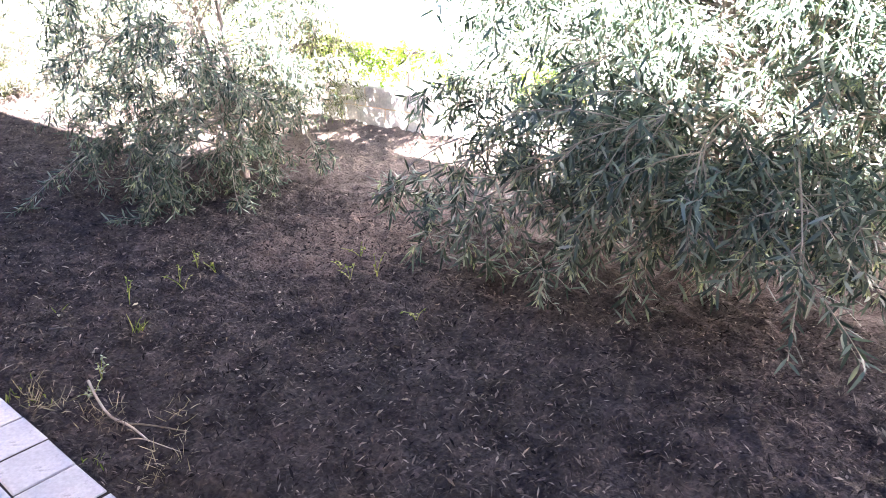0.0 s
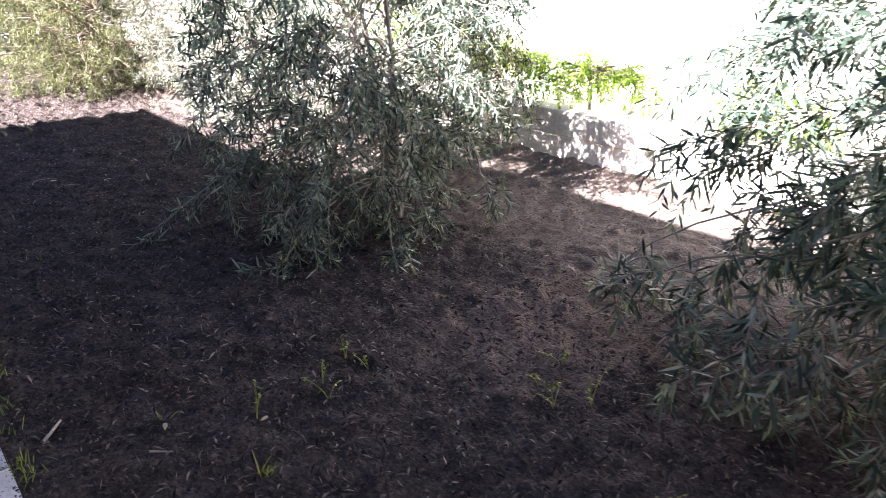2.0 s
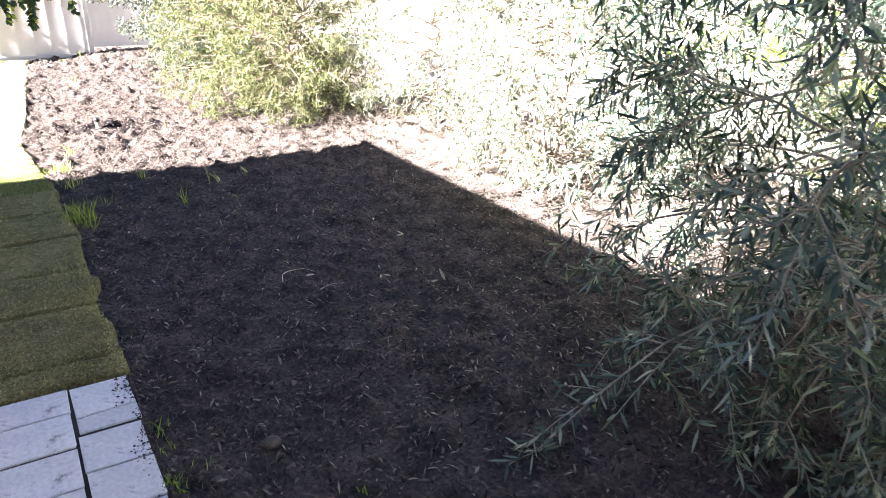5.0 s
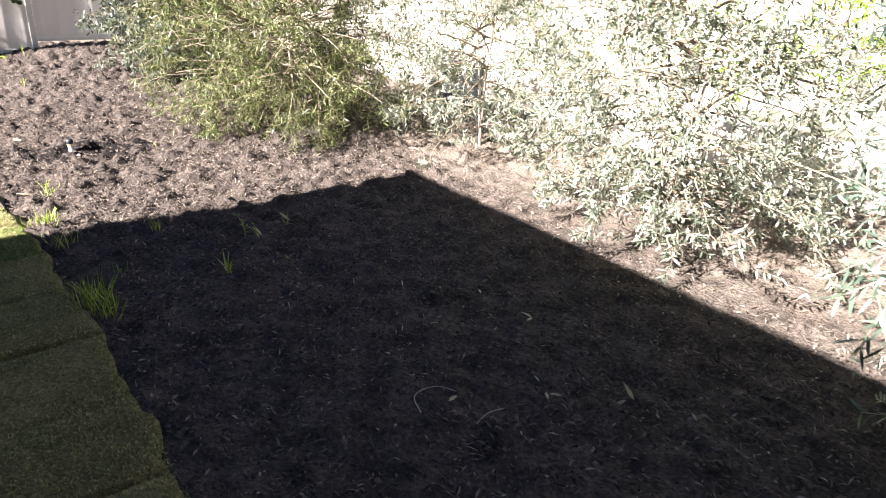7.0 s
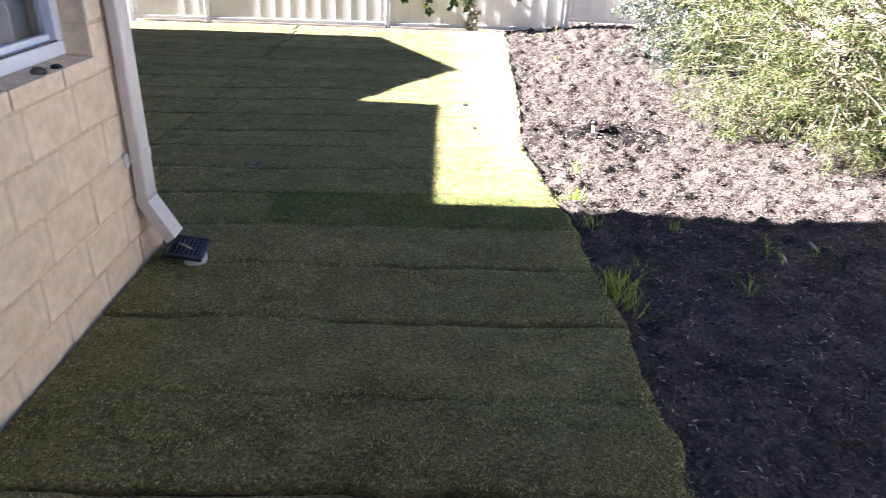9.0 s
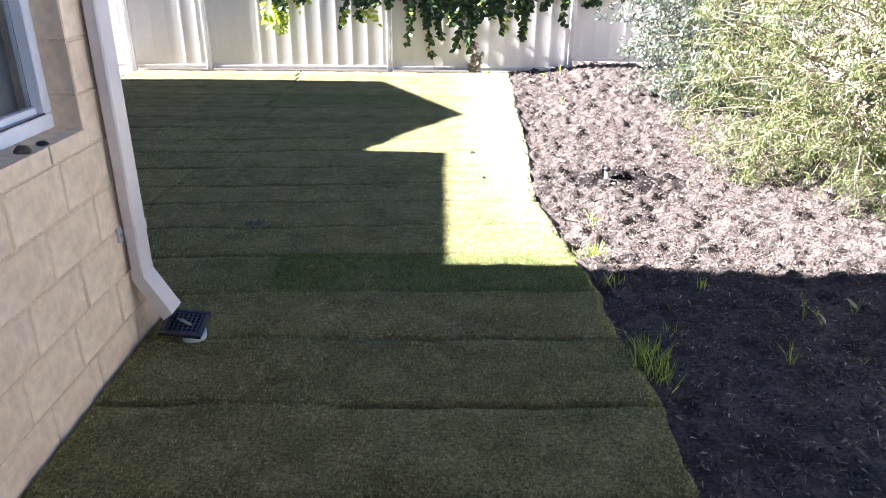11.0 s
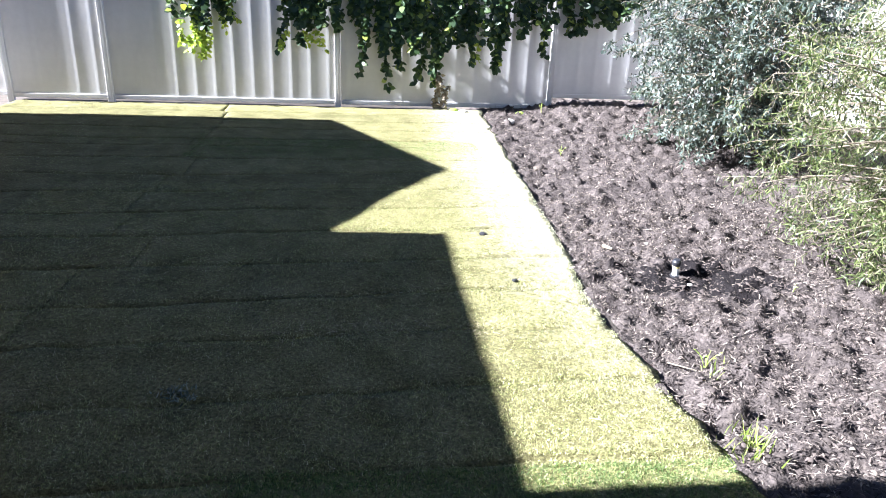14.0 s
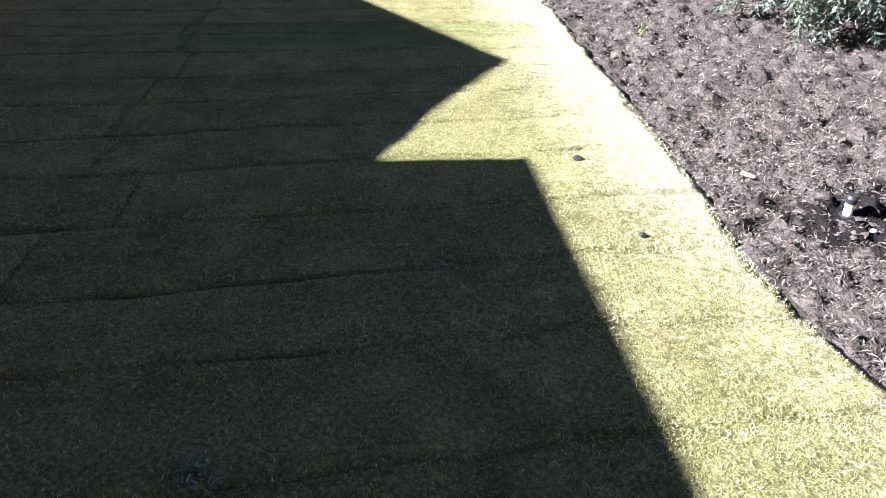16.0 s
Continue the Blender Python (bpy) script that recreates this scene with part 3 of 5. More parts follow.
# drain with a square grate
drain = empty("drain", pose(-0.985, 4.80, 0.0, 9, 8, 2), "black square drain grate on a short white pipe", "drain")
part("pipe", cyl_bm(0.047, 0.047, -0.10, 0.050, 24), PVC, drain, "white plastic pipe stub").location = (0.045, -0.030, 0)
bm = bmesh.new()
for x0, y0, x1, y1 in ((-0.082, -0.08, 0.082, -0.062), (-0.082, 0.062, 0.082, 0.08), (-0.082, -0.0619, -0.064, 0.0619), (0.064, -0.0619, 0.082, 0.0619)):
    box_bm(x0, y0, 0.052, x1, y1, 0.070, 0.003, 1, bm)
part("frame", bm, BLACK, drain)
for i in range(7):
    f = -0.0555 + i * 0.0185
    part("bar", box_bm(f - 0.0035, -0.0615, 0.054, f + 0.0035, 0.0615, 0.067), BLACK, drain)
    part("bar", box_bm(-0.0635, f - 0.0035, 0.0545, 0.0635, f + 0.0035, 0.0665), BLACK, drain)
v, t = leaf_arrays(np.array([[-0.03, 0.0, 0.080]]), np.array([[0.8, -0.25, -0.18]]), np.array([[0, 0, 1.0]]), 0.09, 0.02, 0.1)
tagged(place("dry_leaf", tri_mesh("dry_leaf", v + np.array([-0.985, 4.80, 0.0]), t, LEAF_DRY)), "dry curled leaf lying on the drain grate", "leaf")

# ---------- fences ----------
def fence_sheet(length, height, material=STEEL):
    """Ribbed steel sheet along x, facing -y, ribs every 0.2 m."""
    prof = [(0.0, 0.0)]
    x = 0.04
    while x + 0.06 < length:
        prof += [(x - 0.016, 0.0), (x - 0.006, -0.0008), (x + 0.018, -0.0028), (x + 0.030, -0.0028), (x + 0.054, -0.0008), (x + 0.064, 0.0)]
        x += 0.2
    prof.append((length, 0.0))
    bm = bmesh.new()
    rows = [[bm.verts.new((a, d, z)) for a, d in prof] for z in (0.0, height)]
    back = [[bm.verts.new((a, d + 0.003, z)) for a, d in prof] for z in (0.0, height)]
    for i in range(len(prof) - 1):
        bm.faces.new((rows[0][i], rows[0][i + 1], rows[1][i + 1], rows[1][i]))
        bm.faces.new((back[0][i + 1], back[0][i], back[1][i], back[1][i + 1]))
    for f in bm.faces:
        f.smooth = True
    return bm


def fence_panel(run, x, z, length, height=1.8, back=0.0):
    ob = part("panel", fence_sheet(length, height - 0.05), STEEL, run)
    ob.location = (x, back, z + 0.025)
    part("bottom_rail", box_bm(0.001, -0.014, -0.025, length - 0.001, 0.016, 0.02, 0.004), STEEL, ob)
    part("top_rail", box_bm(0.001, -0.022, height - 0.07, length - 0.001, 0.016, height - 0.025, 0.004), STEEL, ob)


def fence_post(run, x, z, height=1.86):
    ob = part("post", box_bm(-0.032, -0.013, -0.1, 0.032, 0.026, height, 0.005), STEEL, run)
    ob.location = (x, 0, z)
    for s in (-0.025, 0.0, 0.025):
        part("rib", box_bm(s - 0.004, -0.017, -0.09, s + 0.004, -0.0135, height - 0.004, 0.0015), STEEL, ob)


FY = 11.75
rear = empty("boundary_fence", pose(0, FY, 0), "cream ribbed steel fence with grooved posts, overhung by vine", "fence", "boundary fences")
for x, z in ((-4.02, 0.0), (-3.02, 0.0), (-0.635, 0.0), (1.742, 0.0), (4.12, 0.14), (6.15, 0.14)):
    fence_post(rear, x, z)
for x, z, length in ((-3.985, 0.02, 0.93), (-2.985, 0.02, 2.315), (-0.60, 0.02, 2.307), (1.777, 0.15, 2.308), (4.155, 0.15, 1.96)):
    fence_panel(rear, x, z, length)
fence_panel(rear, -6.42, 0.03, 2.365, back=0.05)
side = empty("boundary_fence", pose(6.19, FY - 0.05, 0.29, 0, 0, -90), "cream ribbed steel fence in full sun above the terrace", "fence", "boundary fences")
for i in range(8):
    fence_panel(side, 0.035 + i * 2.38, 0.02, 2.31)
    fence_post(side, 2.38 + i * 2.38, 0.0)
tagged(part("wall_south", box_bm(-9.0, -7.6, -0.1, 6.3, -7.4, 1.9), STEEL), "cream boundary fence behind the patio", "fence", kind="structure")
tagged(part("wall_far_west", box_bm(-9.3, 10.72, -0.1, -9.1, 12.2, 1.9), STEEL), "cream boundary fence at the side passage", "fence", kind="structure")

# terrace behind the retaining wall
tagged(place("terrace", grid_mesh("terrace", np.arange(RETAIN_X + 0.17, 6.35, 0.06), np.arange(-7.4, 12.0, 0.06), lambda x, y: 0.34 + 0.02 * lattice(x, y, 0.3, 11) + 0.012 * lattice(x, y, 0.1, 12), SAND)), "pale sandy upper terrace behind the limestone wall", "garden bed", kind="structure")

# ---------- plants ----------
def shrub(name, label, category, base, stems, centre, radii, limbs, seed, leaf=(0.08, 0.009), twigs=8, twig_len=0.42, droop=0.6, gap=0.013,
          leaf_mat=None, stem_r=0.03, low=0.05, up=-0.55, arch=0.22, sub=2, spread=0.65, group="", skirt=0.0, tips=(), flare=0.68, twig_r=0.0026, bare=0.08, tip_tufts=False):
    """A woody plant: stems, arching limbs, drooping twigs and single leaves."""
    r = np.random.RandomState(seed)
    base, centre, radii = np.array(base, float), np.array(centre, float), np.array(radii, float)
    th = empty(name, pose(*base), label, category, group)
    lines, wood, whips, feet, ways, young = [], [], [], [], [], []
    for end in stems:
        end = np.array(end, float)
        n = 12
        f = np.linspace(0, 1, n)[:, None]
        ln = base + (end - base) * f + np.stack([np.zeros(n), np.zeros(n), 0.10 * np.sin(f[:, 0] * np.pi)], 1)
        wob = np.cumsum(r.normal(0, 0.012, (n, 3)), 0) * f
        ln = ln + wob
        ln[0] = base - np.array([0, 0, 0.06])
        lines.append(ln)
        rr = stem_r * (1 - 0.72 * f[:, 0]) * (1 + 0.25 * np.exp(-f[:, 0] * 12))
        v, t = tube_arrays(ln - base, rr, 9)
        place("trunk", tri_mesh("trunk", v, t, BARK, True), th)
    top = centre[2] + radii[2]
    for i in range(limbs + len(tips)):
        zz = min(0.98, up + (1 - up) * (i + 0.5) / limbs)
        a = i * 2.39996 + r.uniform(-0.35, 0.35)
        d = np.array([math.cos(a) * math.sqrt(max(0, 1 - zz * zz)), math.sin(a) * math.sqrt(max(0, 1 - zz * zz)), zz])
        end = centre + radii * d * r.uniform(0.72, 1.05)
        if i >= limbs:
            end = np.array(tips[i - limbs], float)
        else:
            end[2] = max(end[2] - skirt * max(0.0, 0.6 - zz) * r.uniform(0.4, 1.0), low + r.uniform(0, 0.2))
        ln = lines[r.randint(len(lines))]
        f = np.clip(0.18 + 0.62 * end[2] / top + r.uniform(-0.12, 0.12), 0.12, 0.97)
        start = ln[int(f * (len(ln) - 1))]
        size = np.linalg.norm(end - start)
        ctrl = start * 0.45 + end * 0.55 + np.array([0, 0, arch * size + 0.05]) + r.normal(0, 0.06, 3) * size
        if i >= limbs and tip_tufts:
            ctrl = start * 0.35 + end * 0.65 + np.array([0, 0, r.uniform(0.16, 0.42) * size]) + r.normal(0, 0.10, 3) * size
        pts = arc(start, ctrl, end, 11) + np.cumsum(r.normal(0, 0.013 if tip_tufts else 0.006, (11, 3)), 0) * np.linspace(0, 1, 11)[:, None]
        whip = tip_tufts and (i >= limbs or i % 3 == 0)
        (whips if whip else wood).append(tube_arrays(pts - base, np.linspace(0.0068, 0.0026, 11) if whip else np.linspace(0.0055 + 0.0025 * size, 0.0020, 11), 6))
        tan = unit(np.gradient(pts, axis=0))
        reach = twig_len * (0.5 if i >= limbs else 1.0)
        todo = [(pts[-1], tan[-1], reach * r.uniform(0.3, 0.7), 0)]
        for k in range(twigs):
            if i >= limbs and tip_tufts and k > twigs * 0.55:
                break
            j = r.randint(6 if whip else 3, 11)
            todo.append((pts[j], tan[j], reach * r.uniform(0.45, 1.1), 0))
        while todo:
            p, tg, ln_t, level = todo.pop()
            w = unit(tg * 0.7 + r.normal(0, spread, 3) + np.array([0, 0, -0.15 * droop]))
            n = 5
            s = np.linspace(0, 1, n)[:, None]
            q = p + w * ln_t * s + np.array([0, 0, -1.0]) * droop * ln_t * 0.55 * s * s + np.cumsum(r.normal(0, 0.004, (n, 3)), 0) * s
            ground = bed_height(q[:, 0], q[:, 1]) + 0.02
            q[:, 2] = np.maximum(q[:, 2], ground)
            (whips if whip and level == 0 else wood).append(tube_arrays(q - base, np.linspace(twig_r, twig_r * 0.42, n) * (1.0 if level == 0 else 0.75), 3))
            qt = unit(np.gradient(q, axis=0))
            if level == 0:
                for _ in range(sub):
                    j = r.randint(1, n - 1)
                    todo.append((q[j], qt[j], ln_t * r.uniform(0.35, 0.7), 1))
            m = max(4, int(ln_t / gap * (1.08 - 0.75 * bare)))
            u = np.linspace(bare * (1.0 if level == 0 else 0.4), 1, m) ** 0.9 * (n - 1)
            if tip_tufts and r.rand() < 0.30:
                young.append((q[-1], qt[-1]))
            i0 = np.minimum(u.astype(int), n - 2)
            fr = (u - i0)[:, None]
            fp = q[i0] * (1 - fr) + q[i0 + 1] * fr
            ft = unit(qt[i0] * (1 - fr) + qt[i0 + 1] * fr)
            ang = np.arange(m) * 2.4 + r.uniform(0, 6)
            e1 = unit(np.cross(ft, np.array([0.2, 0.1, 1.0])))
            e2 = np.cross(ft, e1)
            rad = e1 * np.cos(ang)[:, None] + e2 * np.sin(ang)[:, None]
            feet.append(fp)
            ways.append(ft * (1.35 - flare) + rad * flare + r.normal(0, 0.16, (m, 3)) + np.array([0, 0, -0.12]))
    feet, ways = np.concatenate(feet), np.concatenate(ways)
    nrm = np.array([0, 0, 1.0]) + r.normal(0, 0.55, feet.shape)
    size = r.uniform(0.6, 1.15, len(feet))
    v, t = leaf_arrays(feet - base, ways, nrm, leaf[0] * size, leaf[1] * r.uniform(0.8, 1.2, len(feet)), r.uniform(-0.05, 0.3, len(feet)))
    ob = place("crown", tri_mesh("crown", v, t, leaf_mat), th)
    tagged(ob, kind="stuff")
    if young:
        p0, d0 = np.repeat(np.array([a for a, b in young]), 8, 0), np.repeat(np.array([b for a, b in young]), 8, 0)
        k = len(p0)
        v, t = leaf_arrays(p0 - base - d0 * r.uniform(0, 0.035, (k, 1)), d0 * 1.1 + r.normal(0, 0.42, (k, 3)), np.array([0, 0, 1.0]) + r.normal(0, 0.5, (k, 3)), leaf[0] * r.uniform(0.25, 0.55, k), leaf[1] * 0.62 * np.ones(k), r.uniform(0, 0.3, k))
        tagged(place("tip_foliage", tri_mesh("tip_foliage", v, t, LEAF_TIP), th, "pale young leaf tufts"), kind="stuff")
        v, t = joined(whips)
        tagged(place("shoot_growth", tri_mesh("shoot_growth", v, t, PALE_BARK, True), th, "long pale bare shoots"), kind="stuff")
    v, t = joined(wood)
    tagged(place("branchwork", tri_mesh("branchwork", v, t, TREE_TWIG if tip_tufts else TWIG, True), th), kind="stuff")
    return th


shrub("willow_leaf_tree", "grey-green narrow-leaved tree with drooping branches over the mulch", "tree", (3.60, -1.75, -0.02),
      [(3.4, -1.55, 2.3), (3.9, -1.9, 2.2), (3.2, -2.3, 1.8)], (3.45, -1.75, 1.35), (1.15, 1.35, 1.05), 122, 31, (0.086, 0.0112), 9, 0.42, 0.45, 0.0125,
      LEAF_WILLOW, 0.045, 0.42, -0.8, 0.10, 3, 0.55, skirt=0.12, flare=0.8, twig_r=0.0036, bare=0.24, tip_tufts=True,
      tips=((2.55, -0.53, 0.30), (2.39, -0.84, 0.22), (2.46, -0.87, 0.36), (2.53, -0.97, 0.30), (2.55, -1.14, 0.26), (2.53, -1.30, 0.25), (2.62, -1.48, 0.25), (2.71, -1.65, 0.32), (2.78, -1.75, 0.36), (2.58, -1.39, 0.42),
            (2.54, -1.08, 0.46), (2.59, -1.53, 0.50), (2.94, -1.85, 0.36), (2.98, -2.10, 0.30), (3.02, -2.26, 0.38), (3.06, -2.47, 0.30), (2.46, -1.27, 0.60), (2.60, -1.49, 0.65), (2.78, -0.40, 0.36), (2.68, -0.62, 0.42),
            (2.30, -1.70, 0.62), (2.35, -2.00, 0.66), (2.40, -2.30, 0.62), (2.55, -2.10, 0.48), (2.70, -1.95, 0.44), (2.62, -2.45, 0.52)))
shrub("willow_leaf_tree", "narrow-leaved young tree with a slender forked trunk and drooping twigs", "tree", (3.02, 1.38, -0.02),
      [(2.78, 1.75, 2.1), (3.15, 1.75, 2.2), (2.6, 1.5, 1.6)], (2.85, 1.68, 1.22), (0.94, 0.98, 1.12), 72, 32, (0.074, 0.0095), 7, 0.38, 0.45, 0.0130,
      LEAF_WILLOW, 0.024, 0.16, -0.85, 0.10, 3, 0.6, skirt=0.25, flare=0.8, twig_r=0.0030, bare=0.14, tip_tufts=True,
      tips=((2.07, 1.05, 0.03), (2.20, 1.10, 0.06), (2.48, 0.94, 0.05), (2.32, 1.30, 0.12), (2.22, 1.50, 0.22), (2.72, 0.98, 0.15), (2.15, 1.90, 0.45), (3.25, 0.92, 0.30), (2.35, 1.02, 0.10), (2.15, 1.30, 0.28), (2.60, 1.05, 0.30), (3.6, 1.3, 0.35), (2.25, 1.0, 0.22), (2.40, 1.15, 0.02), (2.12, 1.15, 0.10), (2.55, 1.2, 0.15), (2.30, 1.2, 0.35), (2.70, 1.15, 0.08), (2.25, 1.7, 0.3), (2.3, 2.0, 0.3), (2.3, 2.2, 0.3)))
shrub("silver_shrub", "silvery sparse shrub with upright stems in the sun", "shrub", (3.55, 3.95, -0.02),
      [(2.95, 4.2, 1.7), (3.3, 4.4, 1.9), (3.7, 4.3, 1.9), (3.5, 3.7, 1.6), (4.0, 4.1, 1.7)], (3.52, 3.80, 0.80), (0.85, 1.15, 0.95), 84, 33, (0.050, 0.0098), 8, 0.30, -0.55, 0.0125,
      LEAF_SILVER, 0.010, 0.06, -0.75, 0.04, 2, 0.50, skirt=0.3, flare=0.85, twig_r=0.0020)
shrub("silver_shrub", "silvery leaning shrub before the limestone wall", "shrub", (3.85, 5.85, -0.02),
      [(3.7, 5.8, 1.3), (3.95, 6.0, 1.5), (3.6, 5.6, 1.1)], (3.75, 5.80, 0.62), (0.72, 0.75, 0.72), 50, 37, (0.048, 0.0090), 7, 0.28, -0.45, 0.0125,
      LEAF_SILVER, 0.010, 0.06, -0.7, 0.05, 2, 0.55, skirt=0.2, flare=0.85, twig_r=0.0020)
shrub("yellow_green_shrub", "dense yellow-green fine-leaved shrub on the sunlit mulch", "shrub", (2.95, 7.15, -0.02),
      [(2.8, 7.1, 1.4), (3.1, 7.4, 1.5), (3.2, 6.9, 1.4), (2.6, 7.5, 1.2)], (2.92, 7.12, 0.80), (1.22, 1.18, 0.92), 190, 34, (0.050, 0.0066), 8, 0.28, 0.1, 0.0115,
      LEAF_YELLOW, 0.014, 0.05, -0.95, 0.10, 2, 0.7, skirt=0.25, flare=0.9, twig_r=0.0019)
shrub("olive_shrub", "dense grey-green broad-leaved shrub beside the far fence", "shrub", (3.0, 9.75, 0.02),
      [(2.9, 9.8, 1.5), (3.2, 9.9, 1.7), (2.7, 9.5, 1.4)], (2.95, 9.75, 0.92), (1.0, 1.0, 0.92), 130, 35, (0.052, 0.0155), 8, 0.27, 0.12, 0.0115,
      LEAF_OLIVE, 0.016, 0.1, -0.95, 0.12, 2, 0.7, skirt=0.2, flare=0.85, tips=((1.55, 9.4, 0.95), (1.7, 9.6, 0.85), (1.9, 9.2, 0.7)))
shrub("low_shrub", "olive-yellow narrow-leaved shrub at the foot of the limestone wall", "shrub", (4.2, 2.15, -0.02),
      [(4.1, 2.3, 0.9), (4.3, 2.0, 1.0), (4.2, 2.2, 1.1)], (4.20, 2.15, 0.62), (0.44, 0.62, 0.56), 36, 36, (0.055, 0.008), 7, 0.26, 0.5, 0.013, LEAF_YELLOW, 0.011, 0.10, -0.6)
for i, (x, y, rx, ry, rz, lm, nm) in enumerate(((5.04, 2.55, 0.28, 0.55, 0.26, LEAF_LIME, "lime"), (5.35, 4.1, 0.4, 0.8, 0.75, LEAF_LIME, "lime"), (5.3, 5.5, 0.38, 0.7, 0.55, LEAF_YELLOW, "yellow-green"), (5.06, 0.2, 0.22, 0.3, 0.12, LEAF_LIME, "lime"),
                                                (5.4, 7.2, 0.4, 0.8, 0.5, LEAF_YELLOW, "yellow-green"), (5.05, 1.62, 0.26, 0.55, 0.22, LEAF_LIME, "lime"))):
    shrub("terrace_shrub", "bright " + nm + " leafy shrub on the upper terrace", "shrub", (x, y, 0.33), [(x + 0.05, y + 0.1, 0.45 + rz), (x - 0.08, y - 0.1, 0.4 + rz)],
          (x, y, 0.40 + rz * 0.45), (rx, ry * 1.1, rz), 26, 50 + i, (0.050, 0.014), 7, 0.18, 0.3, 0.014, lm, 0.01, 0.40, -0.3, 0.1, 1, 0.7, "terrace shrubs")


def strand(r, top, bottom, sway, leaf_len, gap, back=0.0):
    """One hanging vine shoot: its line, and the feet and ways of its leaves."""
    n = 12
    f = np.linspace(0, 1, n)[:, None]
    a, b = np.array(top, float), np.array(bottom, float)
    ln = a + (b - a) * f + np.cumsum(r.normal(0, sway, (n, 3)), 0) * np.array([1, 0.5, 0.4])
    ln[:, 1] = np.minimum(ln[:, 1], FY - 0.04)
    m = max(4, int(np.linalg.norm(b - a) / gap))
    u = r.uniform(0, n - 1.001, m)
    i0 = u.astype(int)
    fr = (u - i0)[:, None]
    p = ln[i0] * (1 - fr) + ln[i0 + 1] * fr
    w = np.stack([r.normal(0, 0.8, m), r.uniform(-1.1, -0.1, m), r.normal(-0.6, 0.5, m)], 1)
    return ln, p, w


def vine(label, strands, seed, mat, leaf=(0.078, 0.056), gap=0.012, group=""):
    r = np.random.RandomState(seed)
    th = empty("climbing_vine", pose(strands[0][0], FY, 0), label, "vine", group)
    o = np.array([strands[0][0], FY, 0.0])
    wood, feet, ways = [], [], []
    for x, ztop, zbot in strands:
        ln, p, w = strand(r, (x, FY - 0.07 - r.uniform(0, 0.10), ztop), (x + r.normal(0, 0.06), FY - 0.07 - r.uniform(0, 0.08), zbot), 0.018, leaf[0], gap)
        wood.append(tube_arrays(ln - o, np.linspace(0.004, 0.0015, len(ln)), 4))
        feet.append(p)
        ways.append(w)
    feet, ways = np.concatenate(feet), np.concatenate(ways)
    nrm = np.array([0, -1.0, 0.6]) + r.normal(0, 0.5, feet.shape)
    s = r.uniform(0.55, 1.2, len(feet))
    v, t = leaf_arrays(feet - o, ways, nrm, leaf[0] * s, leaf[1] * s, r.uniform(0, 0.4, len(feet)))
    tagged(place("foliage", tri_mesh("foliage", v, t, mat), th), kind="stuff")
    v, t = joined(wood)
    tagged(place("stem", tri_mesh("stem", v, t, TWIG, True), th), kind="stuff")
    return th


vr = np.random.RandomState(77)
low_edge = [(-2.3, 1.6), (-2.12, 0.78), (-1.66, 0.86), (-1.55, 1.6), (-1.22, 1.6), (-1.15, 0.82), (-0.8, 0.76), (-0.4, 0.62), (0.0, 0.58), (0.5, 0.56), (1.0, 0.62), (1.4, 0.75), (1.8, 0.82), (2.3, 0.88), (2.8, 1.1), (3.2, 1.5)]
mass = []
for _ in range(185):
    x = vr.uniform(-2.3, 3.1)
    z = np.interp(x, [e[0] for e in low_edge], [e[1] for e in low_edge]) + abs(vr.normal(0, 0.22))
    mass.append((x, min(2.0, z + vr.uniform(0.4, 0.9)), z))
vine("thick dark-green climbing vine spilling over the fence top", mass, 61, LEAF_VINE, gap=0.0105)
vine("long dark-green vine shoots hanging down the fence", [(-2.0, 1.3, 0.80), (-1.05, 1.2, 0.62), (-0.95, 1.1, 0.70), (-0.25, 1.1, 0.22), (-0.31, 1.0, 0.34), (0.05, 1.0, 0.42), (0.30, 1.1, 0.28), (0.38, 1.1, 0.30), (0.44, 1.0, 0.36), (0.85, 1.1, 0.52), (1.10, 1.1, 0.44), (1.20, 1.0, 0.50), (1.62, 1.1, 0.60), (-4.42, 1.86, 0.75), (-4.50, 1.86, 0.9)], 62, LEAF_VINE, gap=0.009)
vine("fresh yellow-green vine tips catching the sun on the fence", [(-2.08, 1.1, 0.52), (-2.0, 1.2, 0.55), (-1.93, 1.0, 0.58), (-2.15, 0.9, 0.62), (-2.03, 0.85, 0.50), (-1.88, 0.9, 0.66), (-1.82, 1.2, 0.78), (-0.98, 0.8, 0.64), (-0.90, 0.78, 0.66), (-1.74, 1.1, 0.85), (-2.1, 1.0, 0.58), (-1.12, 0.85, 0.60), (-0.85, 0.8, 0.62), (-0.02, 0.8, 0.62), (0.9, 0.75, 0.5), (0.25, 1.3, 1.0), (0.7, 1.3, 1.1)], 63, LEAF_YOUNG, (0.06, 0.038), 0.0095)
vine("dry brown vine foot trailing to the ground at the fence", [(0.42, 0.42, 0.05), (0.47, 0.40, 0.03), (0.52, 0.34, 0.0), (0.56, 0.28, 0.02)], 64, LEAF_DRY, (0.05, 0.03), 0.006)


